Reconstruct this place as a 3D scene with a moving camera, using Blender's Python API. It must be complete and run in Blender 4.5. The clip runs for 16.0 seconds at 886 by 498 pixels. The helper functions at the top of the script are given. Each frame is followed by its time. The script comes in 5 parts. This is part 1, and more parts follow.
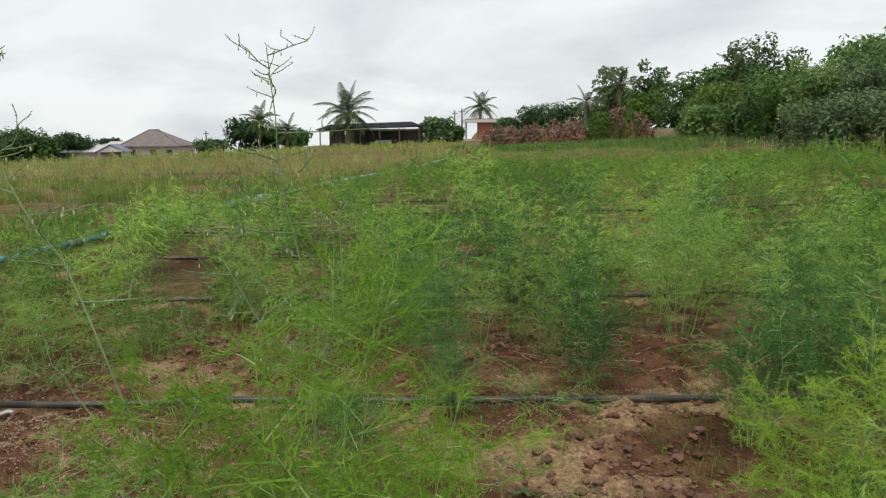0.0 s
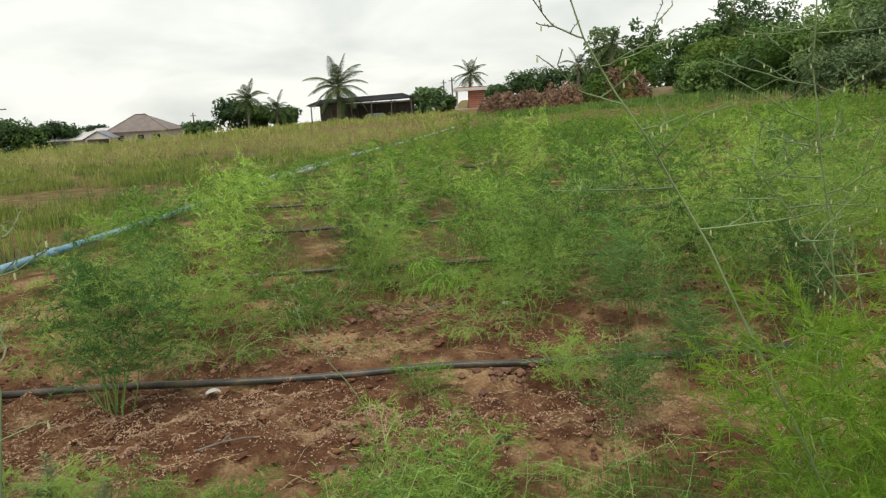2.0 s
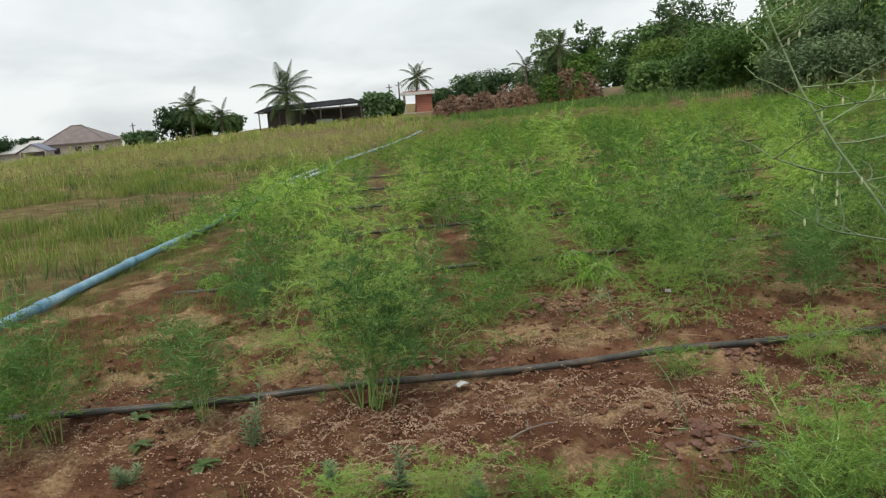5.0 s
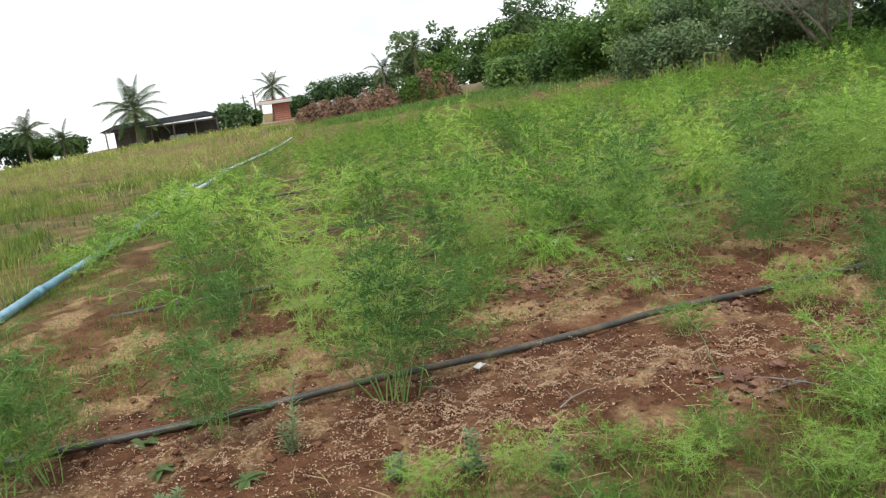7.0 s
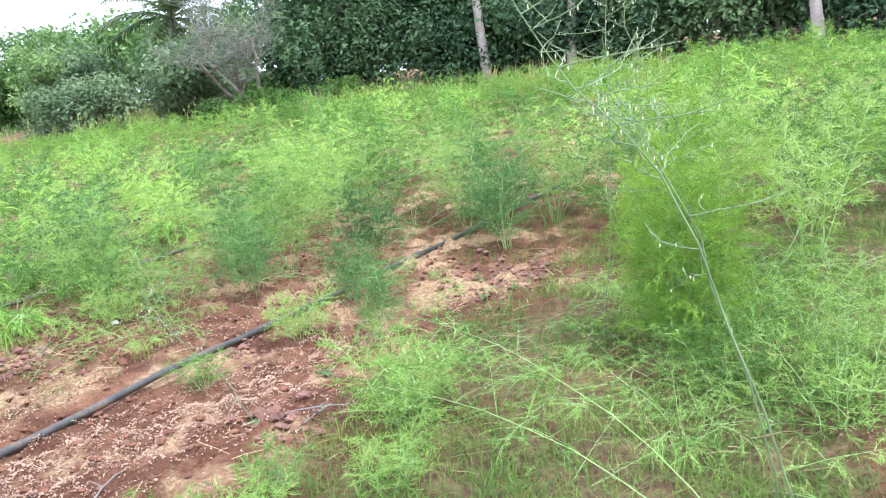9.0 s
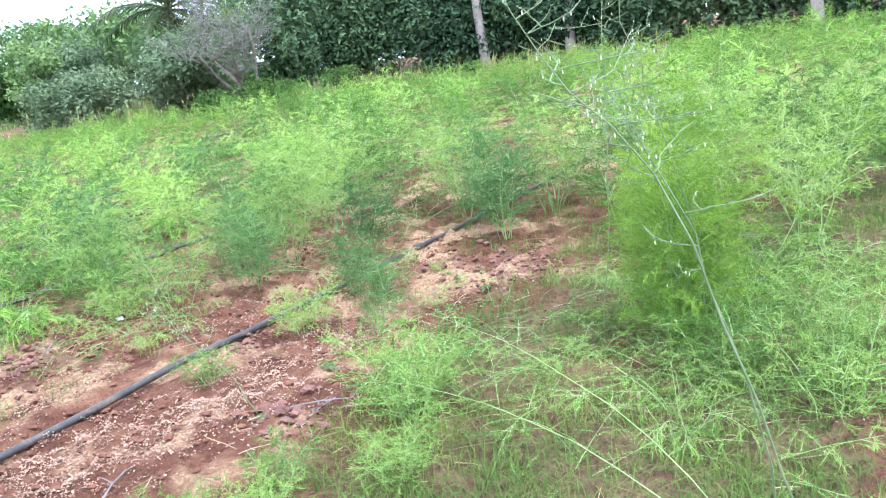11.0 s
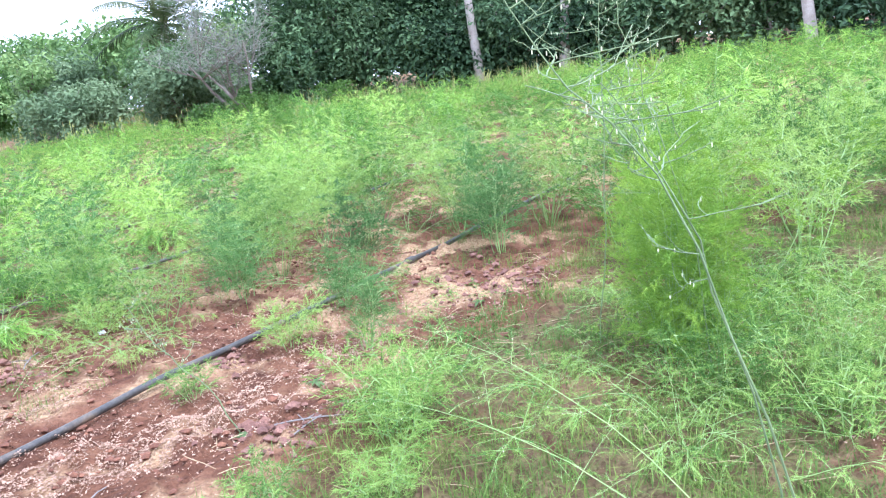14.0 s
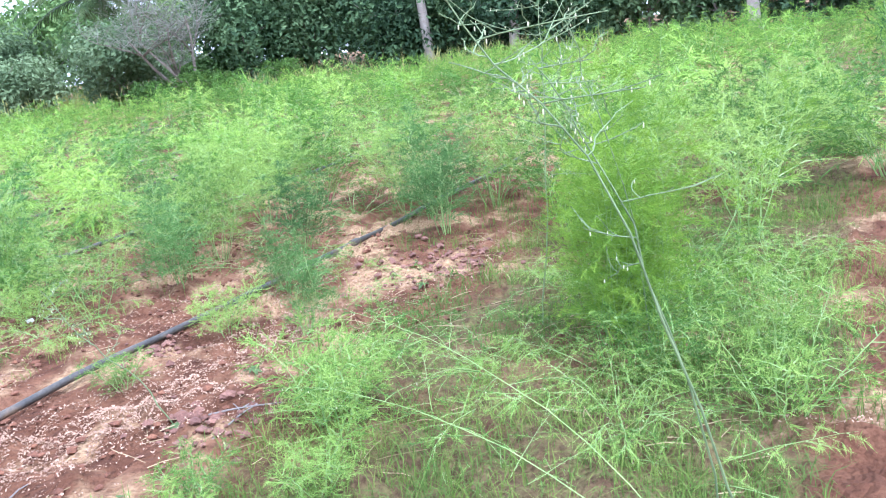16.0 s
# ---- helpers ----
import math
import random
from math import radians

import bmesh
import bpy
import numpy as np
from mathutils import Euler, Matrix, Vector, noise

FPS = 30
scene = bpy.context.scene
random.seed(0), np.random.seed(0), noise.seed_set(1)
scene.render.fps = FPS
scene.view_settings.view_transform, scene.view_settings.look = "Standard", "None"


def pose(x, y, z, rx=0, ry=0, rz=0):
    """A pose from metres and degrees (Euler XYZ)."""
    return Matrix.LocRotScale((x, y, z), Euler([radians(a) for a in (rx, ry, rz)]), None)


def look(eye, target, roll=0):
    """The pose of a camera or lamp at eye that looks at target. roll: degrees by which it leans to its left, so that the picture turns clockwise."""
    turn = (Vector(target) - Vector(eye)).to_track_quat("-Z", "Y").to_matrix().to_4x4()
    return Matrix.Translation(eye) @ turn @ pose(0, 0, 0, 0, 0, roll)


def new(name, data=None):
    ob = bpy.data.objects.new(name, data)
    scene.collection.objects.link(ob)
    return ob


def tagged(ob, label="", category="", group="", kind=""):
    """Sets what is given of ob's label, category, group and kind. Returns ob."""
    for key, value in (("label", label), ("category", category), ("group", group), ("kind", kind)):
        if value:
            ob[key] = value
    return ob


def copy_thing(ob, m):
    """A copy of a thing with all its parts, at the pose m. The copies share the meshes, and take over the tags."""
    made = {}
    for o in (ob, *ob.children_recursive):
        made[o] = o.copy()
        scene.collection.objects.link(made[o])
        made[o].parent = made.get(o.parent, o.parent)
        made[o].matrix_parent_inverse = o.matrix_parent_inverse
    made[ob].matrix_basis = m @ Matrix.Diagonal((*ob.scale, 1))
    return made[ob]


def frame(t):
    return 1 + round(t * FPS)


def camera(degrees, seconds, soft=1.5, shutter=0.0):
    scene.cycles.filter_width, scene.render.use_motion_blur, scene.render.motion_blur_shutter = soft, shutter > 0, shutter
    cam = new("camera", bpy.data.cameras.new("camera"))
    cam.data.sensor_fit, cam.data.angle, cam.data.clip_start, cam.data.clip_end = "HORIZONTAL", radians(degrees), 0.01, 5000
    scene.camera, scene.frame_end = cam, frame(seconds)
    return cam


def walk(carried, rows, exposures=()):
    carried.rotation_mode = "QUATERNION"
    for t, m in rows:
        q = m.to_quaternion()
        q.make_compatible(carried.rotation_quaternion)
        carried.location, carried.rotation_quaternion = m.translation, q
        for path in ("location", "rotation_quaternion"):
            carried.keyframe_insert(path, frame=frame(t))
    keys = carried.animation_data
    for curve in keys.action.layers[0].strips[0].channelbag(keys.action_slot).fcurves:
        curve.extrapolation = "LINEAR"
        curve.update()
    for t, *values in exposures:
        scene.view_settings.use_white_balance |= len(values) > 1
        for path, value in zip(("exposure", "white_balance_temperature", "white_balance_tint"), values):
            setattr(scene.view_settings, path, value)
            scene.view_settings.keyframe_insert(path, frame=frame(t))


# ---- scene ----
cam = camera(61.0, 16.0, soft=1.2)
PATH = [
    (0, (1.372, -0.344, 1.266), (1.337, 1.632, 0.957), -0.6),
    (0.5, (1.065, -0.088, 1.183), (1.028, 1.885, 0.857), -1.1),
    (1, (0.874, -0.153, 1.154), (0.796, 1.821, 0.843), -0.3),
    (1.5, (0.6, -0.297, 1.226), (0.647, 1.658, 0.811), -2.3),
    (2, (0.373, -0.18, 1.189), (0.362, 1.782, 0.805), -3.4),
    (2.5, (0.236, -0.056, 1.179), (0.276, 1.913, 0.833), -6.2),
    (3, (0.089, -0.071, 1.195), (0.132, 1.907, 0.9), -3.8),
    (3.5, (-0.126, -0.058, 1.175), (0.008, 1.92, 0.911), -4.1),
    (4, (-0.427, -0.18, 1.207), (-0.279, 1.782, 0.847), -5.5),
    (4.2, (-0.536, -0.21, 1.215), (-0.467, 1.75, 0.821), -3.7),
    (6.3, (-1.331, -0.169, 1.235), (-0.986, 1.765, 0.862), -7.9),
    (6.5, (-1.367, -0.171, 1.219), (-1.006, 1.754, 0.815), -8.4),
    (7, (-1.498, -0.055, 1.195), (-1.015, 1.842, 0.784), -7.9),
    (7.5, (-1.619, 0.058, 1.203), (-1.017, 1.927, 0.825), -5.8),
    (8, (-1.609, 0.09, 1.185), (-0.553, 1.756, 0.852), -4.8),
    (8.5, (-1.679, 0.166, 1.196), (-0.266, 1.51, 0.754), -6.0),
    (9, (-1.654, 0.16, 1.198), (-0.035, 1.24, 0.741), -6.6),
    (9.5, (-1.703, 0.14, 1.236), (-0.117, 1.265, 0.768), -6.8),
    (10, (-1.665, 0.131, 1.229), (-0.111, 1.293, 0.746), -8.1),
    (10.2, (-1.683, 0.12, 1.244), (-0.086, 1.213, 0.742), -7.7),
    (12.3, (-1.623, 0.184, 1.183), (-0.009, 1.264, 0.706), -7.4),
    (12.5, (-1.618, 0.181, 1.179), (-0.007, 1.267, 0.706), -7.0),
    (13, (-1.623, 0.177, 1.18), (0.0, 1.239, 0.691), -6.3),
    (13.5, (-1.618, 0.193, 1.175), (0.004, 1.251, 0.677), -5.5),
    (14, (-1.588, 0.186, 1.187), (0.041, 1.257, 0.738), -7.1),
    (14.5, (-1.537, 0.186, 1.171), (0.181, 1.095, 0.697), -6.1),
    (15, (-1.482, 0.2, 1.156), (0.235, 1.109, 0.681), -6.9),
    (15.5, (-1.48, 0.192, 1.16), (0.234, 1.102, 0.678), -7.2),
    (16, (-1.513, 0.176, 1.177), (0.164, 1.137, 0.662), -6.7),
]

# exposure drifts up as the view turns away from the bright sky
EXPOSURES = [(0.0, -0.1, 6500, 6), (0.5, -0.27, 6500, 6), (1.0, -0.08, 6600, 6), (1.5, 0.14, 7300, 3), (2.0, 0.04, 7000, 4), (2.5, -0.14, 6500, 6), (4.2, -0.18, 6500, 6),
             (6.3, 0.12, 6500, 6), (6.6, 0.17, 6500, 6), (7.0, 0.4, 6500, 6), (7.4, 0.26, 6500, 6), (7.8, 0.13, 6550, 5), (8.1, 0.15, 6550, 5),
             (8.5, 1.14, 5950, 10), (8.9, 1.63, 5500, 16), (10.2, 1.71, 5200, 20), (12.3, 1.83, 5150, 22), (16.0, 1.79, 5050, 21)]
walk(cam, [(t, look(eye, target, roll)) for t, eye, target, roll in PATH], EXPOSURES)

# ---- world and sun: bright overcast ----
world = bpy.data.worlds.new("overcast_sky")
scene.world = world
world.use_nodes = True
wt = world.node_tree
wt.nodes.clear()


def wnode(kind, **values):
    n = wt.nodes.new(kind)
    for k, v in values.items():
        n.inputs[k].default_value = v
    return n


SUN_ELEVATION, SUN_ROTATION = radians(62), radians(200)
sky = wt.nodes.new("ShaderNodeTexSky")
sky.sky_type = "NISHITA"
sky.sun_disc = False
sky.sun_elevation, sky.sun_rotation = SUN_ELEVATION, SUN_ROTATION
sky_bg = wnode("ShaderNodeBackground", Strength=0.1)
wt.links.new(sky.outputs[0], sky_bg.inputs["Color"])
coord = wt.nodes.new("ShaderNodeTexCoord")
sep = wt.nodes.new("ShaderNodeSeparateXYZ")
wt.links.new(coord.outputs["Generated"], sep.inputs[0])
up = wt.nodes.new("ShaderNodeMath")
up.operation = "MAXIMUM"
up.inputs[1].default_value = 0.0
wt.links.new(sep.outputs[2], up.inputs[0])
lift = wt.nodes.new("ShaderNodeMath")
lift.inputs[1].default_value = 0.3
wt.links.new(up.outputs[0], lift.inputs[0])
flat = wt.nodes.new("ShaderNodeCombineXYZ")
for i in (0, 1):
    d = wt.nodes.new("ShaderNodeMath")
    d.operation = "DIVIDE"
    wt.links.new(sep.outputs[i], d.inputs[0])
    wt.links.new(lift.outputs[0], d.inputs[1])
    wt.links.new(d.outputs[0], flat.inputs[i])
clouds = wnode("ShaderNodeTexNoise", Scale=1.3, Detail=6.0, Roughness=0.5, Distortion=0.4)
wt.links.new(flat.outputs[0], clouds.inputs["Vector"])
cloud_ramp = wt.nodes.new("ShaderNodeValToRGB")
cloud_ramp.color_ramp.elements[0].position, cloud_ramp.color_ramp.elements[0].color = 0.32, (0.69, 0.72, 0.76, 1)
cloud_ramp.color_ramp.elements[1].position, cloud_ramp.color_ramp.elements[1].color = 0.60, (1.02, 1.04, 1.06, 1)
wt.links.new(clouds.outputs["Fac"], cloud_ramp.inputs[0])
cloud_bg = wnode("ShaderNodeBackground", Strength=1.0)
wt.links.new(cloud_ramp.outputs[0], cloud_bg.inputs["Color"])
sky_mix = wnode("ShaderNodeMixShader", Fac=0.92)
wt.links.new(sky_bg.outputs[0], sky_mix.inputs[1])
wt.links.new(cloud_bg.outputs[0], sky_mix.inputs[2])
wout = wt.nodes.new("ShaderNodeOutputWorld")
wt.links.new(sky_mix.outputs[0], wout.inputs["Surface"])

sun = new("sun", bpy.data.lights.new("sun", "SUN"))
sun.data.energy, sun.data.angle, sun.data.color = 1.5, radians(12), (1.0, 0.96, 0.9)
sun_way = Vector((math.sin(SUN_ROTATION) * math.cos(SUN_ELEVATION), math.cos(SUN_ROTATION) * math.cos(SUN_ELEVATION), math.sin(SUN_ELEVATION)))
sun.matrix_world = look(sun_way * 50, (0, 0, 0))

# ---- materials ----


def material(name, colours, scale=8.0, rough=0.7, bump=0.0, detail=4.0, metal=0.0, through_light=0.0, spread=0.0, fine=0.0, source="Object", grain=None):
    """Noise between colours at one scale, with finer grain over it; spread varies it by object and island."""
    m = bpy.data.materials.new(name)
    m.use_nodes = True
    t = m.node_tree
    p = t.nodes["Principled BSDF"]
    p.inputs["Roughness"].default_value, p.inputs["Metallic"].default_value = rough, metal
    c = t.nodes.new("ShaderNodeTexCoord")
    n = t.nodes.new("ShaderNodeTexNoise")
    n.inputs["Scale"].default_value, n.inputs["Detail"].default_value, n.inputs["Roughness"].default_value = scale, detail, 0.6
    t.links.new(c.outputs[source], n.inputs["Vector"])
    value = n.outputs["Fac"]
    if spread:
        info, geo = t.nodes.new("ShaderNodeObjectInfo"), t.nodes.new("ShaderNodeNewGeometry")
        for out, weight in ((info.outputs["Random"], spread), (geo.outputs["Random Per Island"], spread * 0.5 if grain is None else grain)):
            a = t.nodes.new("ShaderNodeMath")
            a.operation = "MULTIPLY_ADD"
            t.links.new(out, a.inputs[0])
            a.inputs[1].default_value = weight
            t.links.new(value, a.inputs[2])
            b = t.nodes.new("ShaderNodeMath")
            b.operation = "SUBTRACT"
            t.links.new(a.outputs[0], b.inputs[0])
            b.inputs[1].default_value = weight * 0.5
            value = b.outputs[0]
    ramp = t.nodes.new("ShaderNodeValToRGB")
    e = ramp.color_ramp.elements
    while len(e) < len(colours):
        e.new(0.5)
    for i, col in enumerate(colours):
        e[i].position = 0.3 + 0.4 * i / max(1, len(colours) - 1)
        e[i].color = (*col, 1)
    t.links.new(value, ramp.inputs[0])
    colour = ramp.outputs[0]
    if fine:
        g = t.nodes.new("ShaderNodeTexNoise")
        g.inputs["Scale"].default_value, g.inputs["Detail"].default_value = scale * 14, 3
        t.links.new(c.outputs[source], g.inputs["Vector"])
        r = t.nodes.new("ShaderNodeMapRange")
        r.inputs["From Min"].default_value, r.inputs["From Max"].default_value = 0.3, 0.7
        r.inputs["To Min"].default_value, r.inputs["To Max"].default_value = 1 - fine, 1 + fine
        t.links.new(g.outputs["Fac"], r.inputs[0])
        h = t.nodes.new("ShaderNodeVectorMath")
        h.operation = "SCALE"
        t.links.new(colour, h.inputs[0])
        t.links.new(r.outputs[0], h.inputs["Scale"])
        colour = h.outputs[0]
    t.links.new(colour, p.inputs["Base Color"])
    if bump:
        b = t.nodes.new("ShaderNodeBump")
        b.inputs["Strength"].default_value, b.inputs["Distance"].default_value = bump, 0.02
        t.links.new(n.outputs["Fac"], b.inputs["Height"])
        t.links.new(b.outputs[0], p.inputs["Normal"])
    if through_light:
        p.inputs["Specular IOR Level"].default_value = 0.15
        tr = t.nodes.new("ShaderNodeBsdfTranslucent")
        t.links.new(colour, tr.inputs["Color"])
        mix = t.nodes.new("ShaderNodeMixShader")
        mix.inputs[0].default_value = through_light
        t.links.new(p.outputs[0], mix.inputs[1])
        t.links.new(tr.outputs[0], mix.inputs[2])
        t.links.new(mix.outputs[0], t.nodes["Material Output"].inputs["Surface"])
    return m


FERN = material("asparagus_green", [(0.115, 0.235, 0.042), (0.205, 0.39, 0.06), (0.30, 0.495, 0.078), (0.40, 0.57, 0.12)], 1.6, 0.65, through_light=0.3, spread=0.95, grain=0.4)
FERN_DEEP = material("deep_asparagus_green", [(0.09, 0.19, 0.04), (0.17, 0.305, 0.06), (0.26, 0.405, 0.085), (0.34, 0.48, 0.115)], 2.5, 0.65, through_light=0.3, spread=0.75, grain=0.48)
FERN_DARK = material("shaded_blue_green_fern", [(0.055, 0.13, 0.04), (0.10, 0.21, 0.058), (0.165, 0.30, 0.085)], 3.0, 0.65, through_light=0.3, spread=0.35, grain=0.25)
FERN_BRIGHT = material("fresh_asparagus_green", [(0.16, 0.29, 0.036), (0.27, 0.43, 0.05), (0.38, 0.52, 0.08)], 3.0, 0.65, through_light=0.34, spread=0.3, grain=0.3)
FERN_FAR = material("asparagus_green_field", [(0.11, 0.215, 0.04), (0.192, 0.356, 0.056), (0.285, 0.445, 0.07), (0.36, 0.5, 0.105)], 0.55, 0.65, through_light=0.35, spread=0.2, grain=0.4, source="Object")
STEM_DULL = material("dull_asparagus_stem", [(0.12, 0.175, 0.075), (0.22, 0.30, 0.135)], 9.0, 0.6, spread=0.3)
STEM = material("asparagus_stem", [(0.15, 0.263, 0.063), (0.32, 0.462, 0.144)], 9.0, 0.5, spread=0.3)
BELL = material("pale_flower_bells", [(0.50, 0.55, 0.30), (0.65, 0.65, 0.42)], 30, 0.5)
GREY_WEED = material("glaucous_leaf", [(0.15, 0.23, 0.11), (0.25, 0.34, 0.18)], 14, 0.7, through_light=0.25)
WEED = material("broad_weed_leaf", [(0.077, 0.129, 0.044), (0.143, 0.202, 0.077)], 20, 0.6, through_light=0.25)
GRASS = material("green_grass", [(0.116, 0.189, 0.042), (0.189, 0.273, 0.053), (0.315, 0.347, 0.095), (0.42, 0.378, 0.168)], 0.9, 0.7, through_light=0.3, spread=0.4)
BANK = material("rank_green_weeds", [(0.07, 0.14, 0.045), (0.12, 0.21, 0.06), (0.19, 0.28, 0.085)], 0.5, 0.7, through_light=0.3, spread=0.3)
DRY = material("dry_grass", [(0.25, 0.32, 0.08), (0.42, 0.42, 0.145), (0.64, 0.54, 0.29)], 0.7, 0.8, through_light=0.25, spread=0.45)
STRAW = material("dead_straw", [(0.30, 0.21, 0.11), (0.45, 0.34, 0.19)], 12, 0.85, spread=0.4)
HUSK = material("husk_mulch_chips", [(0.25, 0.15, 0.10), (0.39, 0.255, 0.17), (0.52, 0.36, 0.245)], 6, 0.9, spread=0.3, grain=0.4)
DAMP_CLOD = material("damp_clod", [(0.105, 0.05, 0.036), (0.168, 0.084, 0.059), (0.252, 0.133, 0.091)], 14, 0.95, 0.5, spread=0.4, fine=0.3)
CLOD = material("red_clod", [(0.13, 0.054, 0.029), (0.215, 0.095, 0.05), (0.32, 0.16, 0.085)], 14, 0.95, 0.5, spread=0.4, fine=0.3)
HOSE = material("black_polyethylene", [(0.029, 0.027, 0.026), (0.063, 0.058, 0.049), (0.18, 0.127, 0.079)], 7, 0.42, 0.1, fine=0.3)
BLUE = material("faded_blue_pvc", [(0.10, 0.24, 0.36), (0.20, 0.38, 0.50), (0.42, 0.55, 0.62)], 3, 0.4, fine=0.12)
PALE_PIPE = material("bleached_pvc", [(0.38, 0.46, 0.52), (0.60, 0.66, 0.70)], 3, 0.45)
BARK = material("grey_brown_bark", [(0.10, 0.075, 0.055), (0.19, 0.155, 0.12), (0.27, 0.23, 0.19)], 5, 0.9, 0.6, fine=0.3)
MOSSY_TWIG = material("lichened_twig", [(0.15, 0.155, 0.115), (0.27, 0.275, 0.215)], 5, 0.9)
TWIG = material("grey_twig", [(0.17, 0.15, 0.13), (0.29, 0.26, 0.23)], 5, 0.9)
PALE_BARK = material("pale_bark", [(0.27, 0.23, 0.19), (0.42, 0.38, 0.33)], 5, 0.9, 0.5, fine=0.25)
LEAF_DARK = material("dark_tree_leaf", [(0.032, 0.066, 0.03), (0.068, 0.125, 0.05), (0.15, 0.235, 0.10)], 0.7, 0.55, through_light=0.2, spread=0.45)
LEAF_MID = material("tree_leaf", [(0.07, 0.13, 0.042), (0.14, 0.24, 0.072), (0.25, 0.36, 0.12)], 0.6, 0.55, through_light=0.25, spread=0.45)
LEAF_LIGHT = material("bright_shrub_leaf", [(0.06, 0.12, 0.025), (0.10, 0.19, 0.035), (0.17, 0.25, 0.06)], 0.6, 0.55, through_light=0.3, spread=0.4)
LEAF_GREY = material("dusty_tree_leaf", [(0.08, 0.13, 0.06), (0.145, 0.215, 0.1), (0.24, 0.325, 0.16)], 0.6, 0.6, through_light=0.25, spread=0.4)
PALM_LEAF = material("palm_frond", [(0.034, 0.064, 0.02), (0.068, 0.105, 0.032), (0.12, 0.135, 0.056)], 1.2, 0.5, through_light=0.25, spread=0.3)
DEAD_LEAF = material("dried_brown_leaf", [(0.25, 0.16, 0.112), (0.45, 0.315, 0.225), (0.64, 0.53, 0.38)], 0.9, 0.85, through_light=0.1, spread=0.5)
BRICK = material("red_brick_wall", [(0.30, 0.09, 0.06), (0.40, 0.14, 0.09)], 3, 0.85, 0.2, fine=0.15)
PLASTER = material("stained_plaster", [(0.38, 0.33, 0.29), (0.55, 0.49, 0.44)], 0.8, 0.9, fine=0.12)
ROOF_BROWN = material("brown_roof_sheet", [(0.17, 0.138, 0.13), (0.25, 0.205, 0.195)], 0.9, 0.75, fine=0.12)
ROOF_WHITE = material("pale_roof_sheet", [(0.52, 0.50, 0.48), (0.70, 0.68, 0.66)], 0.8, 0.6, fine=0.1)
ROOF_BLUE = material("slate_blue_roof", [(0.16, 0.17, 0.24), (0.24, 0.25, 0.33)], 1.2, 0.6, fine=0.1)
ROOF_DARK = material("weathered_dark_roof", [(0.018, 0.018, 0.02), (0.045, 0.045, 0.05)], 0.9, 0.9, fine=0.2)
TIMBER = material("weathered_timber", [(0.09, 0.075, 0.065), (0.16, 0.14, 0.12)], 4, 0.85, 0.2, fine=0.2)
ROOF_DARK.node_tree.nodes["Principled BSDF"].inputs["Specular IOR Level"].default_value = 0.1
CLOTH = material("faded_tarpaulin", [(0.30, 0.36, 0.42), (0.42, 0.48, 0.52)], 2, 0.7)
GLASSY = material("dark_window_glass", [(0.02, 0.022, 0.025), (0.035, 0.04, 0.045)], 2, 0.15)


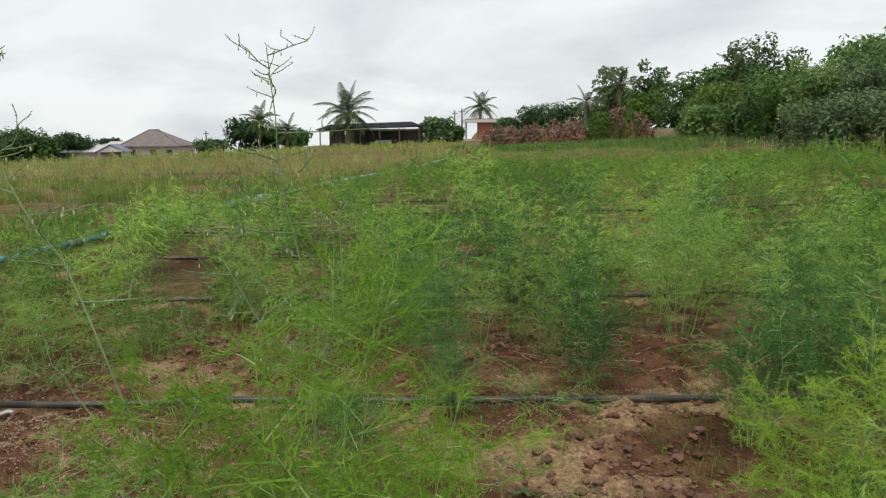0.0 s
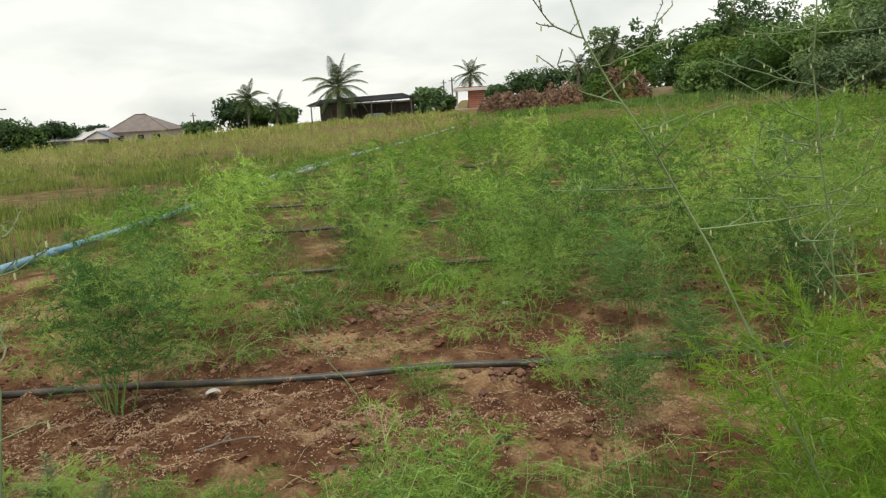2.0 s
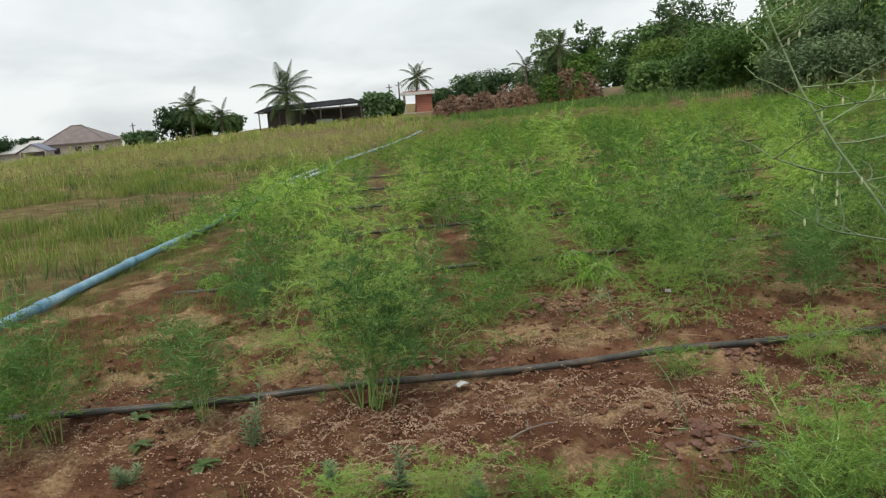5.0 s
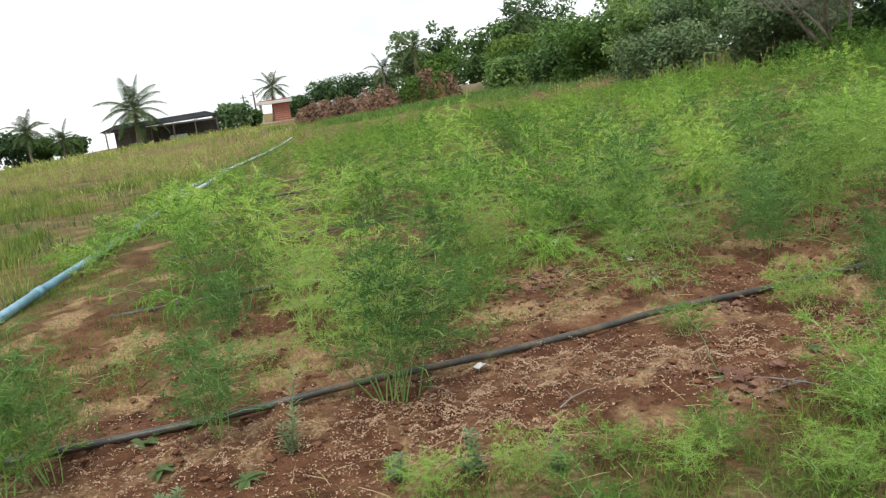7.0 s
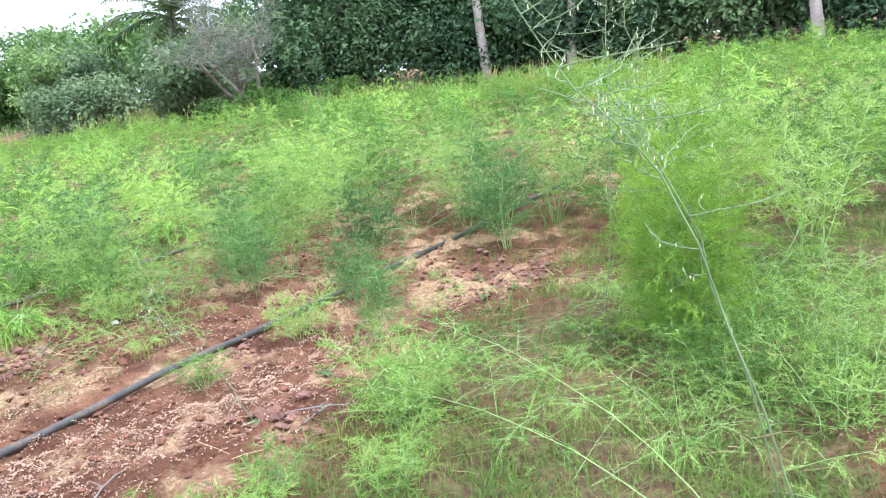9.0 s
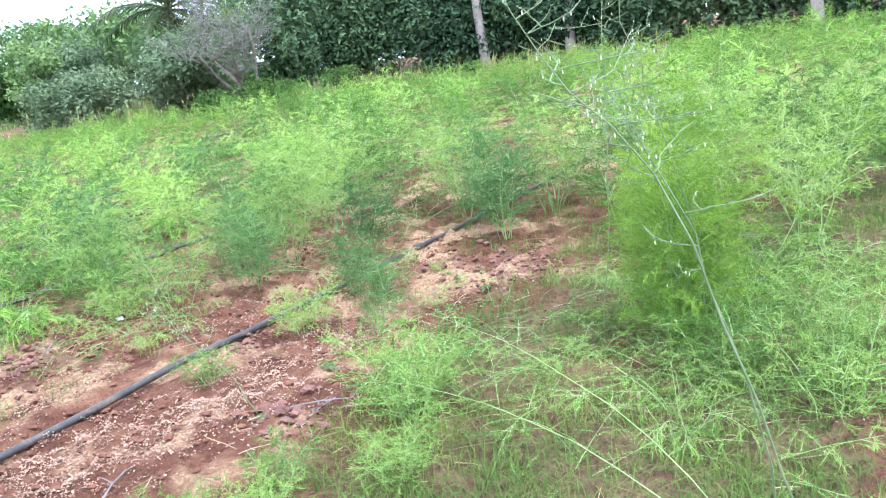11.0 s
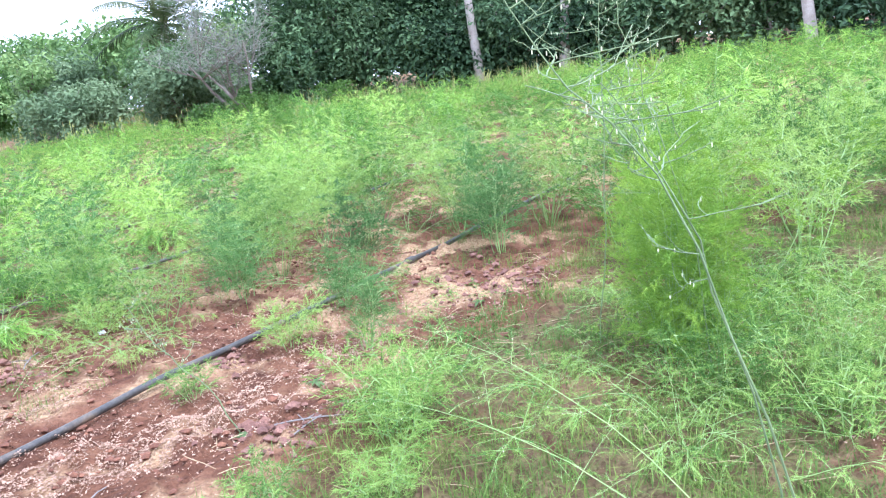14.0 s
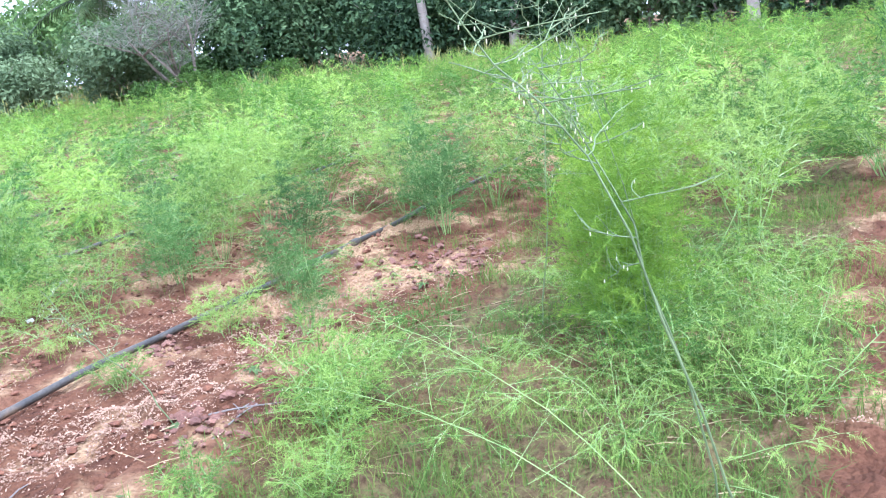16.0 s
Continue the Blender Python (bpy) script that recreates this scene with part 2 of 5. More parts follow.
def ground_material():
    m = bpy.data.materials.new("field_soil")
    m.use_nodes = True
    t = m.node_tree
    p = t.nodes["Principled BSDF"]
    p.inputs["Roughness"].default_value = 0.95
    p.inputs["Specular IOR Level"].default_value = 0.15
    c = t.nodes.new("ShaderNodeTexCoord")

    def noise_tex(scale, detail=5.0, rough=0.6):
        n = t.nodes.new("ShaderNodeTexNoise")
        n.inputs["Scale"].default_value, n.inputs["Detail"].default_value, n.inputs["Roughness"].default_value = scale, detail, rough
        t.links.new(c.outputs["Object"], n.inputs["Vector"])
        return n.outputs["Fac"]

    def ramp(value, stops):
        r = t.nodes.new("ShaderNodeValToRGB")
        e = r.color_ramp.elements
        while len(e) < len(stops):
            e.new(0.5)
        for i, (pos, col) in enumerate(stops):
            e[i].position, e[i].color = pos, (*col, 1)
        t.links.new(value, r.inputs[0])
        return r.outputs[0]

    def mix(fac, a, b):
        n = t.nodes.new("ShaderNodeMix")
        n.data_type = "RGBA"
        t.links.new(fac, n.inputs[0])
        t.links.new(a, n.inputs[6])
        t.links.new(b, n.inputs[7])
        return n.outputs[2]

    def mask(value, lo, hi):
        n = t.nodes.new("ShaderNodeMapRange")
        n.interpolation_type = "SMOOTHSTEP"
        n.inputs["From Min"].default_value, n.inputs["From Max"].default_value = lo, hi
        t.links.new(value, n.inputs[0])
        return n.outputs[0]

    def calc(op, a, b):
        n = t.nodes.new("ShaderNodeMath")
        n.operation = op
        for i, v in enumerate((a, b)):
            if isinstance(v, (int, float)):
                n.inputs[i].default_value = v
            else:
                t.links.new(v, n.inputs[i])
        return n.outputs[0]

    s = t.nodes.new("ShaderNodeSeparateXYZ")
    t.links.new(c.outputs["Object"], s.inputs[0])
    grain = noise_tex(55, 6)
    red = ramp(noise_tex(5, 8), [(0.3, (0.082, 0.035, 0.021)), (0.5, (0.175, 0.08, 0.044)), (0.7, (0.29, 0.15, 0.084))])
    tan = ramp(grain, [(0.3, (0.272, 0.152, 0.078)), (0.5, (0.454, 0.292, 0.158)), (0.72, (0.657, 0.478, 0.267))])
    green = ramp(noise_tex(22, 6), [(0.35, (0.12, 0.075, 0.04)), (0.5, (0.16, 0.12, 0.055)), (0.68, (0.21, 0.20, 0.07))])
    dry = ramp(noise_tex(3, 6), [(0.32, (0.15, 0.085, 0.05)), (0.5, (0.20, 0.15, 0.06)), (0.68, (0.30, 0.26, 0.11))])
    husk_mask = mask(noise_tex(1.9, 3), 0.49, 0.62)
    col = mix(husk_mask, red, tan)
    # weedy cover away from the hose, thick before and behind the first bare bed
    near = calc("SUBTRACT", 1.0, mask(s.outputs[1], 1.6, 2.2))
    path = calc("SUBTRACT", 1.0, mask(s.outputs[1], -0.1, 0.35))
    far = mask(s.outputs[1], 3.3, 6.5)
    cover = calc("MULTIPLY", calc("SUBTRACT", calc("ADD", near, calc("MULTIPLY", far, 0.8)), path), 0.42)
    cover = calc("ADD", noise_tex(1.3, 5), cover)
    col = mix(mask(cover, 0.72, 0.95), col, green)
    left = calc("MULTIPLY", calc("SUBTRACT", 1.0, mask(s.outputs[0], -3.8, -2.6)), mask(s.outputs[1], 3.5, 6.0))
    beyond = mask(s.outputs[1], 30.0, 46.0)
    wild = calc("MAXIMUM", left, beyond)
    col = mix(mask(calc("ADD", calc("MULTIPLY", wild, 0.6), noise_tex(0.45, 5)), 0.72, 0.95), col, dry)
    t.links.new(col, p.inputs["Base Color"])
    b = t.nodes.new("ShaderNodeBump")
    b.inputs["Strength"].default_value, b.inputs["Distance"].default_value = 0.95, 0.034
    crumbs = t.nodes.new("ShaderNodeTexVoronoi")
    crumbs.inputs["Scale"].default_value = 42.0
    t.links.new(c.outputs["Object"], crumbs.inputs["Vector"])
    relief = calc("ADD", calc("ADD", grain, noise_tex(18, 5)), calc("MULTIPLY", crumbs.outputs["Distance"], -0.9))
    t.links.new(relief, b.inputs["Height"])
    t.links.new(b.outputs[0], p.inputs["Normal"])
    return m


SOIL = ground_material()
MOUND = material("grassy_earth", [(0.08, 0.10, 0.035), (0.15, 0.12, 0.06), (0.23, 0.14, 0.09)], 1.2, 0.95, 0.4, fine=0.3)

# ---- helpers for meshes ----


def softplus(v):
    return np.logaddexp(0.0, v)


def step(v, lo, hi):
    u = np.clip((v - lo) / (hi - lo), 0, 1)
    return u * u * (3 - 2 * u)


def terrain(x, y):
    """Gentle hillside: it climbs to the right and drops away on the far left."""
    x, y = np.asarray(x, float), np.asarray(y, float)
    rise = 0.042 * 2 * (softplus((x - 5) / 2) - softplus((x - 45) / 2))
    fall = -0.055 * 3 * (softplus((-x - 7) / 3) - softplus((-x - 60) / 3)) * step(y, 18, 45)
    away = -0.028 * 15 * softplus((np.hypot(x, y) - 150) / 15) * step(20 - x, -60, 0)
    berm = 0.36 * np.exp(-((y - 37) / 8) ** 2) * step(-x, 3, 13)
    return rise + fall + away + berm


def gz(x, y):
    return float(terrain(x, y))


class Soup:
    """Vertices and faces collected for one mesh."""

    def __init__(self):
        self.v, self.f = [], []

    def face(self, *points):
        n = len(self.v)
        self.v.extend(tuple(p) for p in points)
        self.f.append(tuple(range(n, n + len(points))))

    def tube(self, points, radii, sides=4, cap=True):
        n, rows = len(self.v), len(points)
        pts = [Vector(p) for p in points]
        for i, p in enumerate(pts):
            d = (pts[min(i + 1, rows - 1)] - pts[max(i - 1, 0)]).normalized()
            a = d.orthogonal().normalized() if abs(d.z) > 0.9 else d.cross(Vector((0, 0, 1))).normalized()
            b = d.cross(a)
            for k in range(sides):
                w = 2 * math.pi * k / sides
                self.v.append(tuple(p + (a * math.cos(w) + b * math.sin(w)) * radii[i]))
        for i in range(rows - 1):
            for k in range(sides):
                k2 = (k + 1) % sides
                self.f.append((n + i * sides + k, n + i * sides + k2, n + (i + 1) * sides + k2, n + (i + 1) * sides + k))
        if cap:
            self.f.append(tuple(n + k for k in reversed(range(sides))))
            self.f.append(tuple(n + (rows - 1) * sides + k for k in range(sides)))

    def box(self, lo, hi):
        n = len(self.v)
        for z in (lo[2], hi[2]):
            self.v += [(lo[0], lo[1], z), (hi[0], lo[1], z), (hi[0], hi[1], z), (lo[0], hi[1], z)]
        for q in ((3, 2, 1, 0), (4, 5, 6, 7), (0, 1, 5, 4), (1, 2, 6, 5), (2, 3, 7, 6), (3, 0, 4, 7)):
            self.f.append(tuple(n + i for i in q))

    def add(self, verts, faces):
        n = len(self.v)
        self.v.extend(map(tuple, verts))
        self.f.extend(tuple(n + int(i) for i in q) for q in faces)

    def mesh(self, name, mat, smooth=False):
        me = bpy.data.meshes.new(name)
        me.from_pydata(self.v, [], self.f)
        me.materials.append(mat)
        if smooth:
            me.shade_smooth()
        return me


def thing(name, label, category, group="", kind="", at=(0, 0, 0)):
    ob = tagged(new(name), label, category, group, kind)
    ob.location = at
    return ob


def part(name, soup, mat, parent, label="", smooth=False):
    ob = new(name, soup.mesh(name, mat, smooth) if isinstance(soup, Soup) else soup)
    ob.parent = parent
    if label:
        tagged(ob, label)
    return ob


def leaf_quads(rng, points, normals, size, aspect=0.5):
    """Small bent leaves at points, facing about along normals."""
    n = len(points)
    nn = normals + rng.normal(0, 0.55, (n, 3))
    nn /= np.linalg.norm(nn, axis=1, keepdims=True) + 1e-9
    r = rng.normal(0, 1, (n, 3))
    a = np.cross(nn, r)
    a /= np.linalg.norm(a, axis=1, keepdims=True) + 1e-9
    b = np.cross(nn, a)
    s = size * rng.uniform(0.6, 1.3, (n, 1))
    tip, side = a * s * 0.5, b * s * 0.5 * aspect
    bend = nn * s * 0.12
    v = np.stack([points - tip - bend, points + side, points + tip - bend, points - side], 1).reshape(-1, 3)
    f = np.arange(n * 4).reshape(n, 4)
    return v, f


# ---- ground sheet ----


def spread_axis(lo, hi, stepsize, reach, growth):
    inner = list(np.arange(lo, hi, stepsize))
    up_, d = [hi], stepsize
    while up_[-1] < reach:
        d *= growth
        up_.append(up_[-1] + d)
    down, d = [lo], stepsize
    while down[-1] > -reach:
        d *= growth
        down.append(down[-1] - d)
    return np.array(sorted(down[1:]) + inner + up_)


def build_ground():
    xs, ys = spread_axis(-2.6, 3.4, 0.052, 2500, 1.085), spread_axis(-0.4, 4.6, 0.052, 2500, 1.085)
    X, Y = np.meshgrid(xs, ys)
    Z = terrain(X, Y)
    flat_pts = np.stack([X.ravel(), Y.ravel()], 1)
    bumps = np.zeros(len(flat_pts))
    for i, (x, y) in enumerate(flat_pts):
        if -14 < x < 22 and -6 < y < 40:
            fade = max(0.0, 1 - max(0, abs(x - 0.7) - 3.5) / 3) * max(0.0, 1 - max(0, abs(y - 2.2) - 2.9) / 3)
            bumps[i] = 0.05 * noise.noise((x * 0.8, y * 0.8, 0.3))
            if fade > 0:
                rough = noise.fractal((x * 7, y * 7, 2.0), 0.6, 2.1, 4)
                lump = max(0.0, noise.noise((x * 9, y * 9, 7.0)) - 0.12)
                bumps[i] += fade * (0.03 * rough + 0.075 * lump)
                # ridge of loose earth beside the hose
                bumps[i] -= fade * 0.02 * math.exp(-((y - 3.0) / 0.08) ** 2)
    Z = Z + bumps.reshape(Z.shape)
    nx = len(xs)
    v = np.stack([X.ravel(), Y.ravel(), Z.ravel()], 1)
    i = np.arange(len(ys) - 1)[:, None] * nx + np.arange(nx - 1)[None, :]
    f = np.stack([i, i + 1, i + 1 + nx, i + nx], -1).reshape(-1, 4)
    me = bpy.data.meshes.new("ground")
    me.from_pydata(v.tolist(), [], f.tolist())
    me.materials.append(SOIL)
    me.shade_smooth()
    return tagged(new("ground", me), "bare reddish farm soil with tan husk mulch and weeds", "ground", kind="structure")


build_ground()

# ---- irrigation lines ----


def hose(y, x0, x1, wobble, clips):
    ob = thing("irrigation_hose", "black polyethylene drip hose lying along the crop row", "hose", "drip hoses along the rows", at=(0, 0, 0))
    rng = random.Random(int(y * 10))
    pts, rad = [], []
    x = x0
    while x <= x1:
        yy = y + wobble * noise.noise((x * 0.6, y, 0)) + 0.3 * wobble * noise.noise((x * 2.3, y, 5))
        pts.append((x, yy, gz(x, yy) + 0.02 + 0.012 * noise.noise((x * 1.3, y, 9))))
        rad.append(0.0165)
        x += 0.12
    s = Soup()
    s.tube(pts, rad, 10)
    part("hose", s, HOSE, ob, smooth=True)
    for cx in clips:
        p = min(pts, key=lambda q: abs(q[0] - cx))
        c = Soup()
        for a, b, r in ((-0.045, -0.03, 0.021), (-0.03, 0.03, 0.0245), (0.03, 0.045, 0.021)):
            c.tube([(p[0] + a, p[1], p[2]), (p[0] + b, p[1], p[2])], [r, r], 10)
        part("coupling", c, HOSE, ob, "black ribbed hose coupling")


hose(3.0, -3.25, 9.5, 0.045, [2.27])
for row_y in (5.2, 7.15, 9.13, 11.1, 13.1):
    hose(row_y, -2.5 + 0.07 * (row_y - 5), 10.0, 0.08, [])


def blue_line():
    """The supply main runs beside the crop, section after section."""
    ob = thing("water_pipe", "faded blue PVC supply pipe lying beside the crop rows", "pipe")
    line = [(-4.0, 1.6), (-3.66, 3.4), (-3.36, 5.1), (-3.2, 6.5), (-2.97, 8.2), (-2.8, 9.8), (-2.48, 12.7), (-2.1, 15.0), (-1.7, 18.2), (-0.6, 23.4), (0.3, 28.5), (1.0, 33.3)]
    for a, b in zip(line, line[1:]):
        s = Soup()
        p, q = (Vector((*a, gz(*a) + 0.052)), Vector((*b, gz(*b) + 0.052)))
        s.tube([p.lerp(q, u) for u in (0, 0.33, 0.66, 1)], [0.036] * 4, 14)
        part("pipe_section", s, BLUE if b[1] < 14 else PALE_PIPE, ob, smooth=True)
        c = Soup()
        c.tube([p.lerp(q, -0.04), p.lerp(q, 0.04)], [0.043, 0.043], 14)
        part("coupler", c, BLUE, ob, smooth=True)
    ob2 = thing("spare_pipe", "bleached pale PVC pipe lying in the grass", "pipe")
    s = Soup()
    for a, b in (((-2.75, 13.0), (-1.75, 18.6)),):
        s.tube([(a[0], a[1], gz(*a) + 0.04), (b[0], b[1], gz(*b) + 0.05)], [0.03, 0.03], 10)
    part("pipe_section", s, PALE_PIPE, ob2, smooth=True)


blue_line()

# ---- asparagus ----
GOLDEN = 2.39996


def bend_path(start, heading, length, n, sag, rng, drift=0.0):
    pts, d = [Vector(start)], Vector(heading).normalized()
    for _ in range(n):
        d = (d + Vector((rng.gauss(0, drift), rng.gauss(0, drift), -sag))).normalized()
        pts.append(pts[-1] + d * (length / n))
    return pts


def asparagus(seed, height, stems, spread, branches=18, subs=6, needles=6, needle=(0.03, 0.062, 0.0066), fluff=0.85, sag=0.03, wind=0.18, start=0.12, bells=0, reach=0.46, twig=0.0024, lean=(0.0, 0.0), strand=0.0, curl=0.2):
    """One crown of fern: thin canes, arching side shoots and hair-fine needles. Returns canes, needles, bells."""
    rng = random.Random(seed)
    canes, L, B = [], Soup(), Soup()
    for k in range(stems):
        S = Soup()
        canes.append(S)
        az = GOLDEN * k + rng.uniform(-0.4, 0.4)
        tilt = spread * rng.uniform(0.35, 1.1)
        head = Vector((math.cos(az) * tilt - wind * rng.uniform(0.2, 1) + lean[0], math.sin(az) * tilt + lean[1], 1))
        base = Vector((math.cos(az), math.sin(az), 0)) * rng.uniform(0.01, 0.07)
        base.z = -0.02
        ln = height * rng.uniform(0.72, 1.05)
        path = bend_path(base, head, ln, 9, sag * rng.uniform(0.3, 1.6), rng, 0.085)
        S.tube(path, [min(0.0046, twig * 2.2) * (1 - 0.78 * i / 9) * (0.75 + 0.25 * min(1, ln)) for i in range(10)], 4, False)
        for j in range(branches):
            u = start + (0.98 - start) * (j + rng.random()) / branches
            i = min(8, int(u * 9))
            p = path[i].lerp(path[i + 1], u * 9 - i)
            a2 = GOLDEN * j + rng.uniform(-0.5, 0.5)
            along = (path[i + 1] - path[i]).normalized()
            out = Vector((math.cos(a2) - wind, math.sin(a2), 0))
            bl = reach * height * (1 - u) ** 0.75 * rng.uniform(0.55, 1.15) + 0.05
            bp = bend_path(p, out + along * rng.uniform(0.4, 1.0) * (1 if curl < 0.3 else 2.2), bl, 4, rng.uniform(0.05, 0.22) if curl < 0.3 else -0.1, rng, curl)
            if twig < 0.0011:
                S.tube(bp, [twig, twig * 0.9, twig * 0.75, twig * 0.6, twig * 0.35], 3, False)
            else:
                flat_side = (bp[4] - bp[0]).cross(Vector((rng.gauss(0, 0.5), rng.gauss(0, 0.5), 1))).normalized() * twig
                S.face(bp[0] - flat_side, bp[0] + flat_side, bp[2] + flat_side * 0.8, bp[2] - flat_side * 0.8)
                S.face(bp[2] - flat_side * 0.8, bp[2] + flat_side * 0.8, bp[4])
            if bells:
                for _ in range(rng.randint(0, bells)):
                    q = bp[rng.randint(1, 4)] + Vector((rng.gauss(0, 0.001), rng.gauss(0, 0.001), -0.003))
                    r = 0.0019
                    B.tube([q + Vector((0, 0, r * 1.6)), q - Vector((0, 0, r * 1.6))], [r * 0.5, r], 4)
            for m in range(subs):
                w = (m + rng.random()) / subs
                w = 0.12 + 0.88 * w
                ii = min(3, int(w * 4))
                q = bp[ii].lerp(bp[ii + 1], min(1, w * 4 - ii))
                bd = (bp[ii + 1] - bp[ii]).normalized()
                sd = (bd + Vector((rng.gauss(0, 0.8), rng.gauss(0, 0.8), rng.gauss(0.1, 0.5)))).normalized()
                sl = rng.uniform(0.04, 0.10) * (1.15 - 0.5 * w)
                e = q + sd * sl
                if strand:
                    # a long arching strand, swept by the wind and drooping at its tip
                    way = sd * 0.45 + bd * 0.7 + Vector((-wind * 1.4, 0, -0.05))
                    r = bend_path(q, way, strand * rng.uniform(0.5, 1.15), 3, rng.uniform(0.08, 0.26), rng, 0.13)
                    w3 = (r[3] - r[0]).cross(Vector((rng.gauss(0, 0.5), rng.gauss(0, 0.5), 1))).normalized() * needle[2] * 0.5
                    n0 = len(L.v)
                    L.v.extend(tuple(c) for c in (r[0] - w3 * 0.6, r[0] + w3 * 0.6, r[1] + w3, r[1] - w3, r[2] + w3 * 0.8, r[2] - w3 * 0.8, r[3]))
                    L.f.extend(((n0, n0 + 1, n0 + 2, n0 + 3), (n0 + 3, n0 + 2, n0 + 4, n0 + 5), (n0 + 5, n0 + 4, n0 + 6)))
                    e = r[1]
                if not needles:
                    continue
                side = sd.orthogonal().normalized() * 0.0014
                L.face(q - side, q + side, e)
                for _ in range(needles):
                    z = q.lerp(e, rng.random())
                    nd = (sd + Vector((rng.gauss(0, fluff), rng.gauss(0, fluff), rng.gauss(0, fluff)))).normalized()
                    nl = rng.uniform(needle[0], needle[1])
                    wd = nd.orthogonal().normalized() * needle[2] * 0.5
                    wd.rotate(Matrix.Rotation(rng.random() * 3.14, 3, nd))
                    L.face(z - wd, z + wd, z + nd * nl)
    return canes, L, B


def plant_kind(seed, label, fern=FERN, **values):
    canes, L, B = asparagus(seed, **values)
    ob = thing("asparagus_plant", label, "asparagus plant", "asparagus plants in rows")
    for S in canes:
        part("cane", S, STEM, ob)
    tagged(part("fern", L, fern, ob, "feathery needle fern"), kind="stuff")
    if B.v:
        tagged(part("bloom", B, BELL, ob, "tiny pale hanging flower bells"), kind="stuff")
    return ob


BUSHY = "bushy bright green asparagus fern growing from the crop row"
AIRY = "airy half-bare asparagus fern with arching side shoots"
SPRAWL = "low sprawling asparagus fern lying over the soil"
SMALL = "small young asparagus fern standing in bare soil"

# (maker's seed, settings) for each kind
FINE = (0.014, 0.028, 0.0022)
HAZE = (0.018, 0.042, 0.0033)
WIDE = (0.04, 0.088, 0.0072)
ROW = dict(subs=5, needles=3, needle=WIDE, fluff=0.55, strand=0.17, wind=0.4, twig=0.0031)
KINDS = {
    "lush_a": (9, BUSHY, dict(fern=FERN_DEEP, height=1.05, stems=9, spread=0.34, branches=20, subs=8, needles=9, needle=HAZE, fluff=0.6)),
    "lush_b": (10, BUSHY, dict(fern=FERN_DEEP, height=0.95, stems=8, spread=0.45, branches=18, subs=8, needles=9, needle=HAZE, fluff=0.6, start=0.24)),
    "lush_c": (8, BUSHY, dict(height=1.12, stems=11, spread=0.24, branches=22, subs=8, needles=15, needle=(0.014, 0.036, 0.0019), fluff=0.7, twig=0.0012, reach=0.3, wind=0.08, fern=FERN_BRIGHT)),
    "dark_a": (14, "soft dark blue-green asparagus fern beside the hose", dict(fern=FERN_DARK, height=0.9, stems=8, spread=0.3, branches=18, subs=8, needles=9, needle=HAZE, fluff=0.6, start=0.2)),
    "airy_n": (20, AIRY, dict(fern=FERN_DEEP, height=0.95, stems=6, spread=0.34, branches=16, subs=7, needles=8, needle=HAZE, fluff=0.6, start=0.3)),
    "arch_a": (34, "fallen yellow-green asparagus cane arching over the weeds", dict(fern=FERN_DEEP, height=1.3, stems=2, spread=0.1, branches=12, subs=4, needles=4, start=0.3, bells=1, reach=0.2, twig=0.001, needle=FINE, sag=0.13, lean=(0.25, 1.0))),
    "sprawl_n": (40, SPRAWL, dict(fern=FERN_DEEP, height=0.8, stems=9, spread=1.4, sag=0.12, branches=17, subs=7, needles=6, needle=(0.016, 0.034, 0.002), strand=0.07, wind=0.35, twig=0.0014, bells=1)),
    "creep_n": (43, SPRAWL, dict(fern=FERN_DEEP, height=0.7, stems=9, spread=3.2, sag=0.1, branches=16, subs=7, needles=6, needle=(0.016, 0.034, 0.0019), strand=0.065, wind=0.2, twig=0.0013, reach=0.3, bells=1)),
    "small_a": (51, SMALL, dict(fern=FERN_DEEP, height=0.5, stems=5, spread=0.4, branches=14, subs=7, needles=9, needle=HAZE, fluff=0.6)),
    "bushy_a": (11, BUSHY, dict(height=1.05, stems=7, spread=0.42, branches=15, **ROW)),
    "bushy_b": (12, BUSHY, dict(height=0.95, stems=7, spread=0.55, branches=15, **ROW)),
    "bushy_c": (13, BUSHY, dict(height=1.15, stems=6, spread=0.36, branches=15, **ROW)),
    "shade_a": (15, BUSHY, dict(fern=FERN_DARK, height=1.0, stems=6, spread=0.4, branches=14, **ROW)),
    "airy_a": (21, AIRY, dict(height=1.05, stems=5, spread=0.4, branches=14, **ROW)),
    "airy_b": (22, AIRY, dict(height=0.95, stems=5, spread=0.7, branches=14, sag=0.08, **ROW)),
    "sprawl_a": (41, SPRAWL, dict(height=0.85, stems=7, spread=1.3, sag=0.11, branches=13, **ROW)),
    "sprawl_b": (42, SPRAWL, dict(height=0.95, stems=7, spread=1.5, sag=0.11, branches=13, **ROW)),
}
MADE = {}


def plant(kind, x, y, turn=0.0, size=1.0):
    m = Matrix.LocRotScale((x, y, gz(x, y)), Euler((0, 0, turn)), (size, size, size))
    if kind not in MADE:
        seed, label, values = KINDS[kind]
        MADE[kind] = plant_kind(seed, label, **values)
        MADE[kind].matrix_world = m
        return MADE[kind]
    ob = copy_thing(MADE[kind], m)
    ob.scale = (size, size, size)
    return ob


